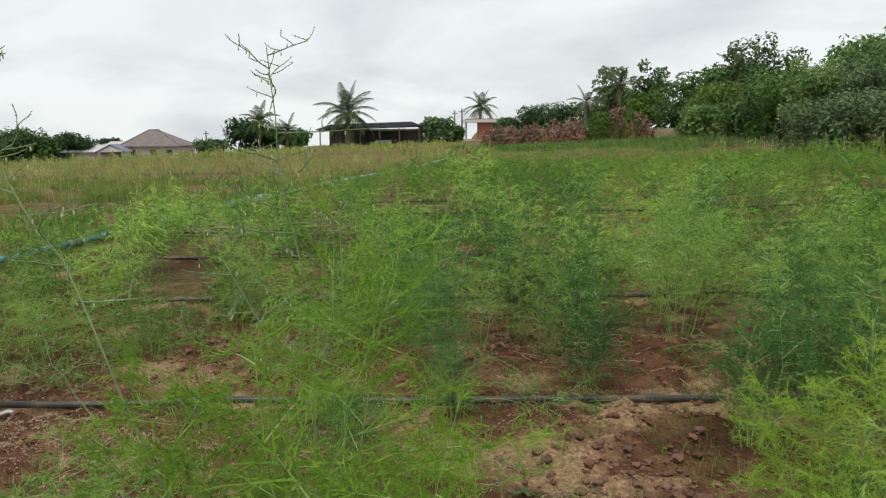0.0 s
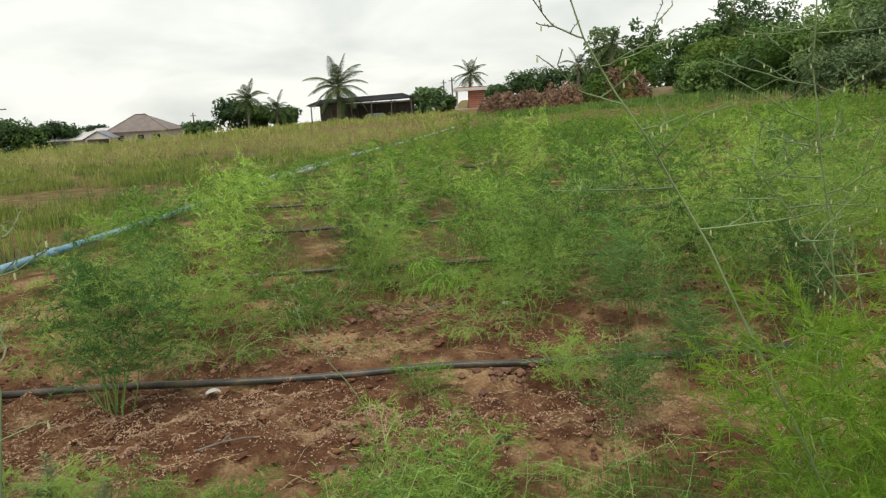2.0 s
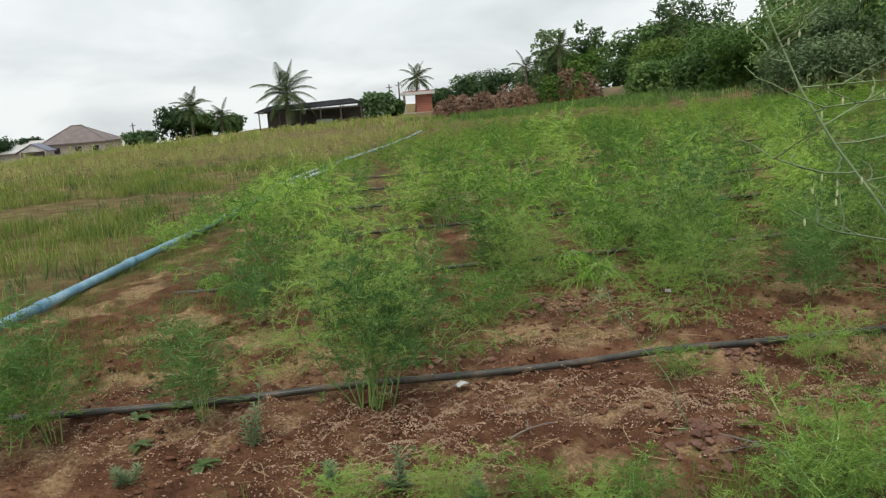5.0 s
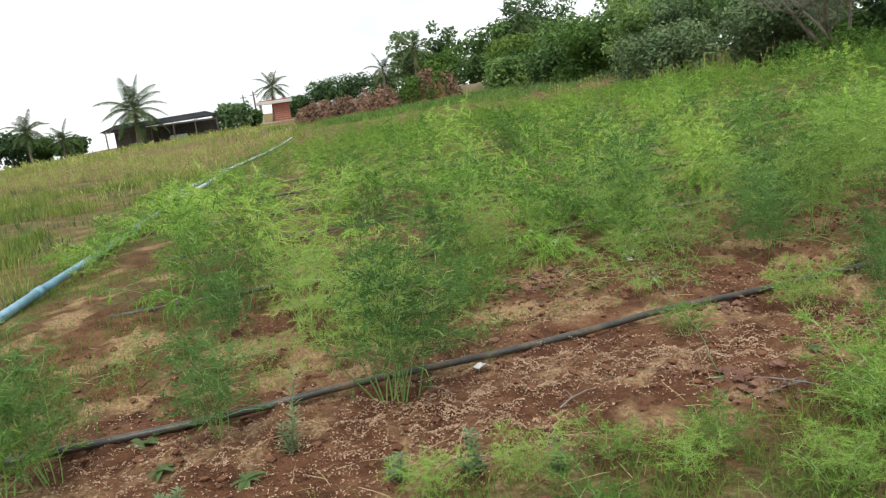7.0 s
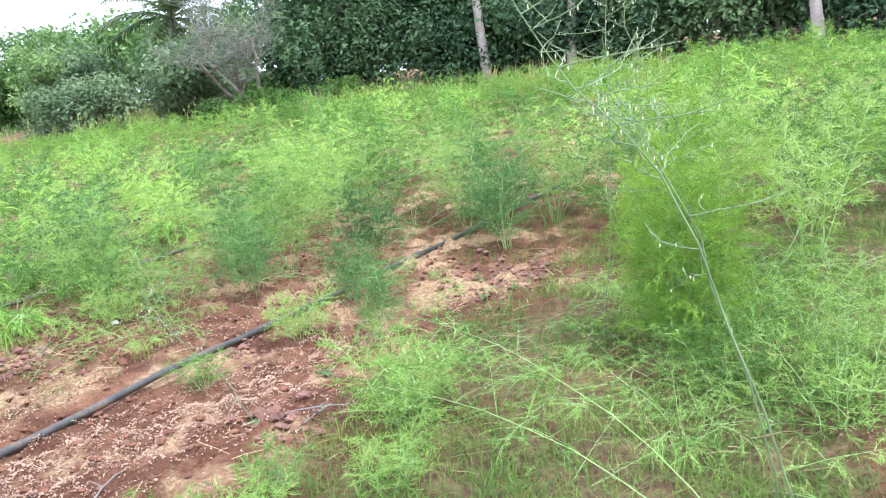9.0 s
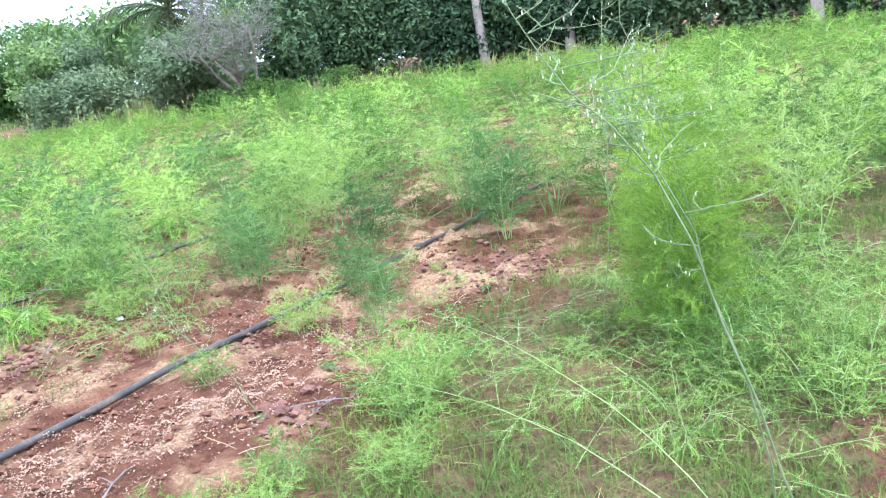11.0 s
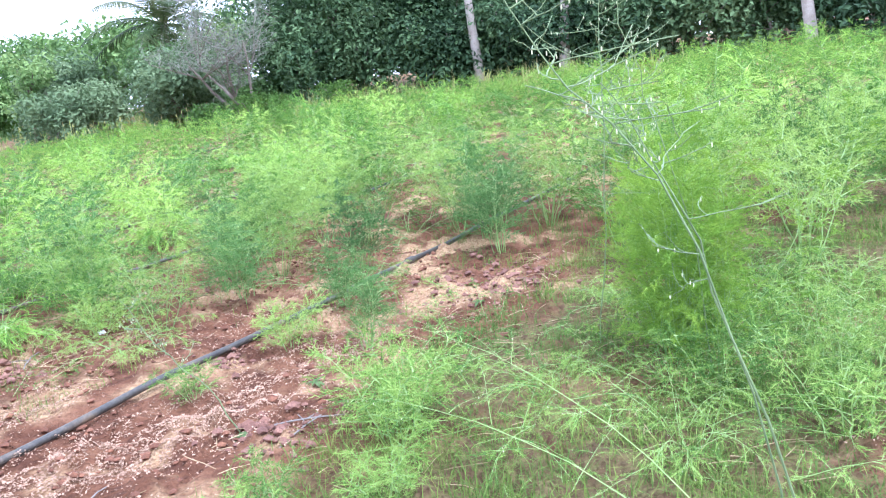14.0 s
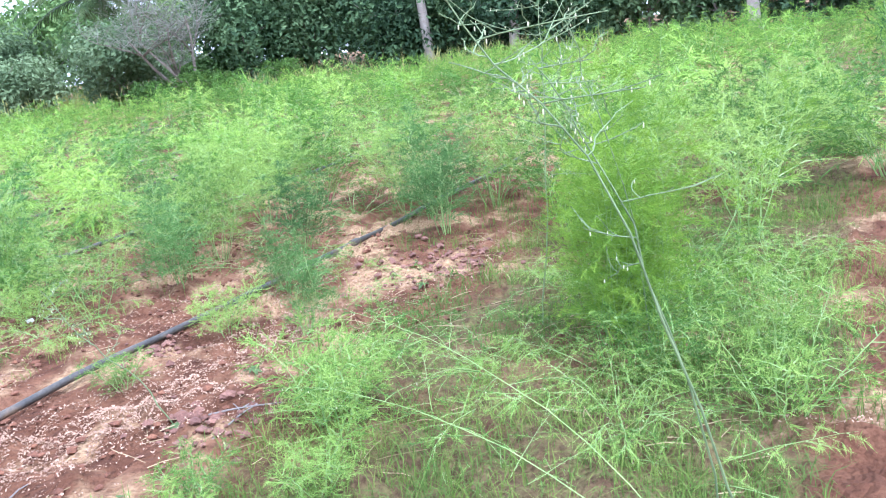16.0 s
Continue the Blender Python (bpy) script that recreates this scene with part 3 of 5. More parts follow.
# plants that stand out, bed by bed
for kind, x, y, turn, size in (
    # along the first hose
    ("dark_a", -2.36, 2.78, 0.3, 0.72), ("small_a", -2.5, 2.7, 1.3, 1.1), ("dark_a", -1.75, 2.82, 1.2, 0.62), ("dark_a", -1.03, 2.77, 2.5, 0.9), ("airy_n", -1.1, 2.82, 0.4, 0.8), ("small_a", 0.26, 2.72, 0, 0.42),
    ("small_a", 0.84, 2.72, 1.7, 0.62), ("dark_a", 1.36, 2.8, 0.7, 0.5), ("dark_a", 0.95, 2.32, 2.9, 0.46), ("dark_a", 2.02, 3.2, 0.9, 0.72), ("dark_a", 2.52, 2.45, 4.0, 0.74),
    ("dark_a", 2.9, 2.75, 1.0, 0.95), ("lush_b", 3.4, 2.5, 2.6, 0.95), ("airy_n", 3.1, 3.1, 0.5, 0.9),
    ("creep_n", 1.55, 2.75, 0.6, 0.55), ("creep_n", 2.1, 2.8, 3.1, 0.6), ("sprawl_n", 1.75, 2.95, 5.0, 0.5),
    # between the first hose and the second
    ("dark_a", 1.31, 3.5, 0.3, 0.72), ("small_a", 0.84, 4.2, 2.7, 1.0), ("lush_a", 1.0, 4.6, 0.3, 0.72), ("dark_a", 1.72, 4.1, 2.2, 0.72), ("lush_b", 1.86, 3.75, 3.1, 0.66),
    ("small_a", -0.37, 3.78, 0.8, 0.85), ("small_a", 0.66, 3.95, 4.0, 0.7), ("airy_n", -0.75, 4.5, 0.4, 0.6), ("sprawl_n", -0.55, 3.95, 1.9, 0.55), ("sprawl_n", -1.45, 3.7, 5.9, 0.5),
    ("creep_n", -0.05, 3.6, 1.0, 0.5), ("sprawl_n", -1.05, 4.4, 0.4, 0.65), ("sprawl_n", -2.15, 3.9, 3.3, 0.5), ("lush_b", -1.6, 4.7, 2.7, 0.6),
    ("creep_n", -1.0, 3.45, 2.9, 0.55), ("creep_n", -1.9, 3.3, 0.8, 0.55), ("sprawl_n", 0.15, 4.75, 2.9, 0.65), ("airy_n", 0.55, 4.85, 3.1, 0.62), ("dark_a", -0.25, 4.85, 1.5, 0.6),
    ("lush_a", 2.2, 4.3, 5.4, 0.8), ("lush_b", 2.7, 4.05, 0.6, 0.9), ("sprawl_n", 2.95, 3.45, 2.0, 0.85), ("lush_a", 3.5, 3.3, 5.5, 0.9), ("lush_a", 3.3, 4.0, 2.4, 0.9),
    ("sprawl_n", 0.55, 3.6, 1.2, 0.6), ("sprawl_n", -0.3, 4.25, 4.4, 0.7), ("airy_n", 0.8, 3.6, 3.3, 0.6), ("sprawl_n", 1.15, 4.15, 0.9, 0.6), ("sprawl_n", -0.75, 3.4, 2.4, 0.6), ("airy_n", -1.3, 4.05, 5.3, 0.65),
    ("creep_n", 0.6, 3.3, 2.1, 0.5), ("sprawl_n", 0.35, 4.45, 0.2, 0.65), ("small_a", -0.95, 3.75, 1.4, 1.0), ("dark_a", -1.7, 4.1, 1.1, 0.55), ("lush_a", -0.1, 4.6, 2.4, 0.62), ("airy_n", 1.5, 3.85, 4.6, 0.7), ("creep_n", 1.75, 3.35, 3.6, 0.6),
    ("sprawl_n", 1.45, 4.75, 0.7, 0.75), ("lush_b", 2.9, 4.75, 1.9, 0.85),
    # the thick stand before the hose
    ("lush_c", 1.14, 0.86, 2.0, 1.02), ("lush_c", 1.05, 0.95, 4.1, 0.74), ("lush_c", 1.24, 0.95, 0.7, 0.7), ("lush_c", 2.3, 1.35, 1.4, 0.72), ("dark_a", 2.42, 1.4, 0.2, 0.62), ("airy_n", 2.75, 1.7, 3.0, 0.95),
    ("lush_a", 3.3, 1.6, 0.2, 1.0), ("lush_b", 3.1, 0.75, 2.3, 1.0), ("lush_a", 3.8, 0.7, 1.1, 1.0), ("airy_n", 2.4, 0.65, 0.3, 1.0), ("lush_a", 3.9, 1.4, 4.4, 0.95),
    ("creep_n", 0.85, 1.55, 2.2, 0.7), ("creep_n", 0.75, 1.98, 0.5, 0.55), ("sprawl_n", 2.0, 0.85, 0.2, 0.75), ("sprawl_n", 2.3, 1.0, 0.9, 0.7), ("creep_n", 1.55, 1.0, 2.6, 0.7),
    ("sprawl_n", 0.55, 0.8, 0.3, 0.55), ("creep_n", 0.6, 1.2, 4.3, 0.75), ("creep_n", 0.3, 1.3, 1.3, 0.65), ("airy_n", 0.95, 0.4, 3.3, 0.55), ("creep_n", 0.35, 0.55, 5.3, 0.65),
    ("sprawl_n", 1.3, 0.55, 0.9, 0.6), ("small_a", 0.7, 0.35, 2.1, 0.85), ("arch_a", 0.02, 0.55, 0.0, 0.95), ("creep_n", 1.75, 1.35, 3.9, 0.6), ("creep_n", 1.95, 1.7, 5.1, 0.5), ("creep_n", 1.35, 1.9, 1.4, 0.55), ("creep_n", 0.9, 1.05, 1.9, 0.6), ("sprawl_n", 0.84, 0.9, 3.0, 0.52), ("creep_n", 0.72, 0.95, 0.3, 0.62), ("small_a", 0.92, 0.78, 1.0, 0.8), ("creep_n", 1.45, 2.4, 5.2, 0.5), ("creep_n", 1.72, 2.25, 2.5, 0.38), ("creep_n", 1.05, 1.3, 4.0, 0.6), ("sprawl_n", 0.75, 1.3, 4.9, 0.5), ("sprawl_n", 1.5, 0.75, 3.4, 0.5),
    ("small_a", 0.18, 1.62, 4.3, 0.85), ("small_a", 0.36, 1.72, 1.1, 0.8), ("creep_n", 0.1, 1.0, 0.4, 0.55), ("creep_n", -0.35, 1.25, 2.4, 0.42), ("creep_n", -0.75, 1.35, 4.4, 0.38), ("small_a", -0.1, 1.45, 0.4, 0.5), ("small_a", -0.55, 1.15, 3.4, 0.45), ("small_a", -1.1, 1.98, 0.4, 0.4), ("small_a", -0.82, 1.95, 2.4, 0.44), ("small_a", -0.55, 1.88, 5.4, 0.4), ("small_a", -0.25, 1.8, 1.4, 0.45), ("creep_n", -0.5, 1.7, 1.7, 0.38), ("small_a", -0.4, 1.72, 1.3, 0.4), ("small_a", -1.25, 1.7, 2.3, 0.4), ("small_a", -0.75, 1.6, 5.0, 0.4),
    ("creep_n", 0.45, 0.75, 1.1, 0.6), ("creep_n", 0.95, 1.75, 3.7, 0.6), ("creep_n", 1.15, 0.55, 5.7, 0.65), ("creep_n", 1.75, 0.6, 0.8, 0.65), ("sprawl_n", 1.6, 1.3, 2.7, 0.5), ("creep_n", 0.5, 1.5, 2.0, 0.6),
    ("creep_n", 1.2, 1.65, 4.9, 0.55), ("sprawl_n", 2.1, 0.5, 1.8, 0.65), ("creep_n", 2.3, 1.75, 0.9, 0.5), ("creep_n", 0.7, 0.55, 3.9, 0.6),
    # low shoots that trail beside the supply pipe
    ("sprawl_a", -2.95, 7.7, 0, 0.7), ("sprawl_b", -2.7, 9.0, 1, 0.8), ("sprawl_a", -2.65, 9.8, 2, 0.8), ("sprawl_b", -2.55, 10.6, 5, 0.8), ("sprawl_a", -2.45, 11.4, 3, 0.8), ("sprawl_b", -2.35, 12.2, 4, 0.8), ("airy_b", -2.9, 8.2, 2, 0.6), ("airy_b", -2.95, 6.9, 4, 0.5),
):
    plant(kind, x, y, turn, size)


def wiry_cane(points, seed, shoots, reach, label="tall wiry grey-green asparagus cane with curling bare shoots"):
    """A cane past its fern: bare side shoots that curl up at the tips, set with short spurs and hanging buds."""
    rng = random.Random(seed)
    base = Vector(points[0])
    ob = thing("asparagus_plant", label, "asparagus plant", "asparagus plants in rows", at=base + Vector((0, 0, gz(base.x, base.y))))
    p = [Vector(q) - base for q in points]
    stem = []
    for i in range(13):
        u = i / 12 * (len(p) - 1)
        k = min(len(p) - 2, int(u))
        a, b = p[max(0, k - 1)], p[min(len(p) - 1, k + 2)]
        w = u - k
        c = p[k].lerp(p[k + 1], w) + (p[k] * 2 - a - p[k + 1]) * w * (1 - w) ** 2 * 0.5 + (p[k + 1] * 2 - b - p[k]) * w * w * (1 - w) * 0.5
        stem.append(c + Vector((rng.gauss(0, 0.006), rng.gauss(0, 0.006), 0)) * (i > 0))
    s = Soup()
    s.tube(stem, [0.0028 * (1 - 0.65 * i / 12) for i in range(13)], 6, False)
    part("cane", s, STEM_DULL, ob, smooth=True)
    B = Soup()
    for j in range(shoots):
        u = 0.5 + 0.49 * (j + rng.random() * 0.7) / shoots
        i = min(11, int(u * 12))
        q = stem[i].lerp(stem[i + 1], u * 12 - i)
        a = GOLDEN * j + rng.uniform(-0.5, 0.5)
        ln = reach * (1.25 - 0.7 * (u - 0.5) / 0.5) * rng.uniform(0.6, 1.1)
        s = Soup()
        twigs = [(bend_path(q, (math.cos(a), math.sin(a), rng.uniform(-0.15, 0.4)), ln, 9, -0.05 + 0.05 * math.sin(j), rng, 0.27), 0.0013)]
        for m in range(3):
            o = twigs[0][0][2 + 2 * m]
            twigs.append((bend_path(o, (rng.gauss(0, 1), rng.gauss(0, 1), rng.uniform(0, 0.9)), ln * rng.uniform(0.2, 0.5), 5, -0.08, rng, 0.28), 0.001))
        for path, r in twigs:
            n = len(path)
            s.tube(path, [r * (1 - 0.5 * k / n) for k in range(n)], 4, False)
            for c, d in zip(path, path[1:]):
                for h in range(4):
                    o = c.lerp(d, rng.random())
                    e = o + Vector((rng.gauss(0, 1), rng.gauss(0, 1), rng.gauss(0.4, 0.8))).normalized() * rng.uniform(0.002, 0.0045)
                    w = (d - c).normalized() * 0.0011
                    s.face(o - w, o + w, e)
                if rng.random() < 0.12:
                    o = d + Vector((rng.gauss(0, 0.003), rng.gauss(0, 0.003), -0.006))
                    B.tube([o + Vector((0, 0, 0.004)), o, o - Vector((0, 0, 0.004))], [0.0007, 0.0015, 0.001], 5)
        part("side_shoot", s, STEM_DULL, ob)
    tagged(part("bloom", B, BELL, ob, "tiny pale hanging flower bells"), kind="stuff")


wiry_cane(((-0.12, 0.3, 0), (-0.24, 0.42, 0.5), (-0.31, 0.57, 0.97), (-0.38, 0.74, 1.2), (-0.43, 0.84, 1.42)), 1, 16, 0.24)
wiry_cane(((0.05, 0.42, 0), (-0.03, 0.48, 0.45), (-0.13, 0.6, 0.9), (-0.17, 0.7, 1.13)), 2, 9, 0.16)
wiry_cane(((1.2, 1.3, 0), (1.14, 1.22, 0.5), (1.06, 1.17, 0.95), (1.03, 1.15, 1.2), (1.01, 1.14, 1.42)), 3, 14, 0.26)
wiry_cane(((1.0, 0.8, 0), (0.93, 0.83, 0.5), (0.75, 0.88, 0.95), (0.62, 0.91, 1.18), (0.54, 0.93, 1.38)), 4, 9, 0.18)
wiry_cane(((1.32, 0.95, 0), (1.27, 0.97, 0.3), (1.17, 1.0, 0.58), (1.0, 1.06, 0.88), (0.89, 1.1, 1.05)), 6, 12, 0.26)
wiry_cane(((0.1, 2.28, 0), (0.02, 2.3, 0.2), (-0.12, 2.33, 0.42), (-0.2, 2.36, 0.6)), 7, 6, 0.14)

# rows behind, one crown after another
rows_rng = random.Random(5)
BARE = ((2.2, 5.0, 0.3), (1.5, 6.1, 0.3), (2.0, 8.5, 0.4), (0.05, 4.0, 0.3), (1.0, 4.4, 0.25), (2.1, 4.7, 0.25), (-0.9, 5.0, 0.2))
for row_y in (0.25, 0.8, 1.8, 2.75, 5.1, 6.9, 8.9, 10.9):
    x = 4.0 if row_y < 0.5 else 4.4 if row_y < 2 else 3.8 if row_y < 3 else -2.05 + 0.03 * (row_y - 5)
    while x < 8.2 + 0.3 * row_y:
        y = row_y + rows_rng.gauss(0, 0.22)
        kind = rows_rng.choice(("bushy_a", "bushy_b", "bushy_c", "shade_a", "airy_a", "airy_b", "sprawl_a", "sprawl_b"))
        if all((x - bx) ** 2 + (y - by) ** 2 > br * br for bx, by, br in BARE):
            plant(kind, x, y, rows_rng.uniform(0, 6.28), rows_rng.uniform(0.62, 1.08) * (0.68 + 0.32 * float(step(x, -2.2, 1.6))))
        x += rows_rng.uniform(0.42, 0.78)
# fronds fallen between the rows
for _ in range(44):
    x, y = rows_rng.uniform(-2.3, 8.5), rows_rng.choice((5.9, 7.9, 9.9)) + rows_rng.uniform(-0.35, 0.35)
    plant(rows_rng.choice(("sprawl_a", "sprawl_b", "airy_b")), x, y, rows_rng.uniform(0, 6.28), rows_rng.uniform(0.7, 0.95))


def far_field():
    """The rest of the crop, row on row to the foot of the trees, too far to count."""
    variants = []
    for k in range(7):
        S, L, B = asparagus(100 + k, height=0.95, stems=4, spread=0.75, branches=8, subs=4, needles=4, needle=(0.07, 0.16, 0.0092), fluff=0.4, sag=0.06, wind=0.4)
        variants.append((np.array(L.v), np.arange(len(L.v)).reshape(-1, 3)))
    rng = np.random.default_rng(8)
    vs, count = [], 0
    y = 12.7
    while y < 54:
        x = -2.3 + 0.09 * (y - 5) if y < 34 else 2.5
        x_end = 11.5 + 0.02 * y if y < 32 else 11.5 + 0.33 * (y - 32)
        gap = 0.46 if y < 24 else 0.8
        while x < x_end:
            v, _ = variants[rng.integers(7)]
            px, py = x + rng.normal(0, 0.1), y + rng.normal(0, 0.3)
            a, s = rng.uniform(0, 6.28), rng.uniform(0.72, 1.05) * (1 - 0.45 * step(py, 14, 27)) * (0.6 + 0.4 * step(px, -2.0, 2.5))
            c, n = math.cos(a) * s, math.sin(a) * s
            w = np.stack([v[:, 0] * c - v[:, 1] * n + px, v[:, 0] * n + v[:, 1] * c + py, v[:, 2] * s + gz(px, py)], 1)
            vs.append(w)
            count += 1
            x += gap * rng.uniform(0.7, 1.3)
        y += 1.25 if y < 24 else 2.0
    # the slope on the right, nearer than the trees
    for _ in range(330):
        px, py = rng.uniform(9.5, 19.0), rng.uniform(-3.0, 12.5)
        if px > 18.0 - 0.25 * py:
            continue
        v, _ = variants[rng.integers(7)]
        a, s = rng.uniform(0, 6.28), rng.uniform(0.75, 1.05)
        c, n = math.cos(a) * s, math.sin(a) * s
        vs.append(np.stack([v[:, 0] * c - v[:, 1] * n + px, v[:, 0] * n + v[:, 1] * c + py, v[:, 2] * s + gz(px, py)], 1))
    v = np.concatenate(vs)
    f = np.arange(len(v)).reshape(-1, 3)
    me = bpy.data.meshes.new("asparagus_field")
    me.from_pydata(v.tolist(), [], f.tolist())
    me.materials.append(FERN_FAR)
    tagged(new("asparagus_field", me), "dense green rows of distant asparagus fern", "crop field", kind="stuff")


far_field()


# ---- grass, weeds and litter ----


def blades(name, label, category, mat, spots, tall, wide, per, seed, lean=0.5, heads=False):
    rng = np.random.default_rng(seed)
    spots = np.asarray(spots, float)
    n = len(spots) * per
    base = np.repeat(spots, per, 0)[:, :2] + rng.normal(0, 0.05 + 0.15 * wide * 10, (n, 2))
    size = np.repeat(spots[:, 2], per) if spots.shape[1] > 2 else np.ones(n)
    h = tall * rng.uniform(0.45, 1.1, n) * size
    az, tilt = rng.uniform(0, 6.28, n), np.abs(rng.normal(0, lean, n))
    z0 = terrain(base[:, 0], base[:, 1]) - 0.01
    ux, uy = np.cos(az), np.sin(az)
    w = wide * rng.uniform(0.6, 1.2, n)
    b0 = np.stack([base[:, 0] - uy * w, base[:, 1] + ux * w, z0], 1)
    b1 = np.stack([base[:, 0] + uy * w, base[:, 1] - ux * w, z0], 1)
    k = tilt * h
    mid = np.stack([base[:, 0] + ux * k * 0.35, base[:, 1] + uy * k * 0.35, z0 + h * 0.6], 1)
    off = np.stack([-uy * w * 0.7, ux * w * 0.7, np.zeros(n)], 1)
    tip = np.stack([base[:, 0] + ux * k, base[:, 1] + uy * k, z0 + h * np.maximum(0.35, 1 - 0.25 * tilt)], 1)
    v = np.stack([b0, b1, mid - off, mid + off, tip], 1).reshape(-1, 3)
    i = np.arange(n)[:, None] * 5
    faces = (i + [[0, 1, 2, 3]]).tolist() + (i + [[3, 2, 4]]).tolist()
    if heads:
        m = len(v)
        hw = np.stack([-uy * w * 2.2, ux * w * 2.2, np.zeros(n)], 1)
        low = tip - (tip - mid) * 0.35
        v = np.concatenate([v, np.stack([low - hw * 0.3, low + hw, tip + [0, 0, 0.03], low - hw], 1).reshape(-1, 3)])
        j = m + np.arange(n)[:, None] * 4
        faces += (j + [[0, 1, 2, 3]]).tolist()
    me = bpy.data.meshes.new(name)
    me.from_pydata(v.tolist(), [], faces)
    me.materials.append(mat)
    return tagged(new(name, me), label, category, kind="stuff")


def scatter(seed, n, test, x0, x1, y0, y1, patch=1.2, keep=0.0):
    rng = random.Random(seed)
    out = []
    while len(out) < n:
        x, y = rng.uniform(x0, x1), rng.uniform(y0, y1)
        if noise.noise((x * patch, y * patch, seed)) > keep + rng.uniform(-0.15, 0.15) and test(x, y):
            out.append((x, y, rng.uniform(0.6, 1.2)))
    return out


near_weeds = scatter(3, 2300, lambda x, y: y < 2.05 or y > 3.25 or (x > 0.95 and (x - 1.75) ** 2 + (y - 2.0) ** 2 > 0.12), -2.6, 4.2, 0.2, 6.0, 1.6, -0.06) + scatter(5, 800, lambda x, y: True, 0.6, 6.0, -0.9, 0.45, 2.0, -0.02) + scatter(8, 1100, lambda x, y: x < -1.7, -3.35, -1.7, 3.25, 9.0, 1.4, -0.1) + scatter(4, 3600, lambda x, y: True, -1.2, 3.4, 0.3, 1.95, 2.2, -0.12)
blades("low_grass", "low yellow-green grass and weeds between the rows", "grass", GRASS, near_weeds, 0.1, 0.0017, 9, 4, 0.95)
left_grass = scatter(6, 5400, lambda x, y: (x < -3.2 + 0.12 * (y - 8) or (x < -2.6 + 0.15 * (y - 8) and (9.4 < y < 12.4 or 14.8 < y < 17.4))) and not ((x + 5.4) ** 2 / 5 + (y - 12.2) ** 2 / 2.2 < 1) and (x + 4.0) ** 2 + (y - 16) ** 2 > 1.2, -13, -0.5, 3.5, 20, 0.75, -0.02)
blades("left_grass", "rough green grass beside the blue pipe", "grass", GRASS, left_grass, 0.26, 0.005, 8, 7, 0.7)
clump_spots = scatter(61, 900, lambda x, y: x < -3.0 + 0.14 * (y - 8), -13, 0.5, 4.0, 24, 0.9, 0.12)
blades("green_tussocks", "dark green weed tussocks in the rough grass", "weeds", WEED, clump_spots, 0.2, 0.006, 8, 62, 0.9)
dry_spots = scatter(9, 2600, lambda x, y: x < -1.6 + 0.17 * (y - 18), -26, 3.5, 15.5, 36, 0.25, -0.2)
blades("dry_grass", "tall straw-coloured dry grass on the crest", "dry grass", DRY, dry_spots, 0.34, 0.005, 8, 10, 0.9, True)
crest_spots = scatter(41, 1100, lambda x, y: x < 2.2, -40, 2.2, 34, 80, 0.12, -0.25)
blades("crest_grass", "pale seeding grass beyond the crest", "dry grass", DRY, crest_spots, 0.5, 0.022, 8, 42, 0.6, True)
edge_spots = scatter(12, 700, lambda x, y: 13.0 + 0.1 * y < x + 0.0 < 20 and x > 15.5 - 0.12 * y, 10, 20, 5, 32, 0.4, -0.2)
blades("edge_grass", "rank grass and pale stalks along the foot of the trees", "grass", GRASS, edge_spots, 0.75, 0.011, 7, 13, 0.4)
stalk_spots = scatter(14, 60, lambda x, y: x > 15.0 - 0.12 * y, 9.5, 14.5, 19, 30, 0.6, -0.2)
blades("dead_stalks", "pale dead stalks standing before the shrubs", "dead stalks", DRY, stalk_spots, 0.75, 0.010, 4, 15, 0.25, True)
bank_spots = scatter(16, 900, lambda x, y: True, 1, 26, 43, 57, 0.2, -0.1) + scatter(18, 800, lambda x, y: True, 11, 28, 34, 57, 0.3, -0.3)
blades("bank_grass", "green weeds at the far end of the field", "weeds", BANK, bank_spots, 0.4, 0.03, 7, 17, 0.5)


def chips(name, label, category, mat, spots, size, flatness, seed, lumps=False):
    rng = np.random.default_rng(seed)
    pts = np.array([(x, y, gz(x, y)) for x, y, _ in spots])
    for i, (x, y, z) in enumerate(pts):
        pts[i, 2] = z + 0.05 * noise.noise((x * 0.8, y * 0.8, 0.3)) + 0.03 * noise.fractal((x * 7, y * 7, 2.0), 0.6, 2.1, 4) + 0.075 * max(0.0, noise.noise((x * 9, y * 9, 7.0)) - 0.12) - 0.02 * math.exp(-((y - 3.0) / 0.08) ** 2) + 0.003
    if not lumps:
        nrm = np.tile((0, 0, 1.0), (len(pts), 1))
        v, f = leaf_quads(rng, pts, nrm, size, flatness)
        v, f = v.tolist(), f.tolist()
    else:
        unit = np.array([(1, 0, 0), (-1, 0, 0), (0, 1, 0), (0, -1, 0), (0, 0, 1), (0, 0, -1), (.7, .7, .5), (-.7, .7, .5), (-.7, -.7, .5), (.7, -.7, .5)])
        tri = [(6, 4, 9), (6, 7, 4), (7, 8, 4), (8, 9, 4), (6, 9, 0), (7, 6, 2), (8, 7, 1), (9, 8, 3), (0, 2, 6), (2, 1, 7), (1, 3, 8), (3, 0, 9), (0, 5, 2), (2, 5, 1), (1, 5, 3), (3, 5, 0)]
        v, f = [], []
        for p, (_, _, k) in zip(pts, spots):
            s = size * k * rng.uniform(0.25, 1.25) ** 3
            q = unit * rng.uniform(0.65, 1.2, (10, 1)) * s * (1, 1, flatness) + p
            f += [tuple(len(v) + i for i in t) for t in tri]
            v += q.tolist()
    me = bpy.data.meshes.new(name)
    me.from_pydata(v, [], f)
    me.materials.append(mat)
    return tagged(new(name, me), label, category, kind="stuff")


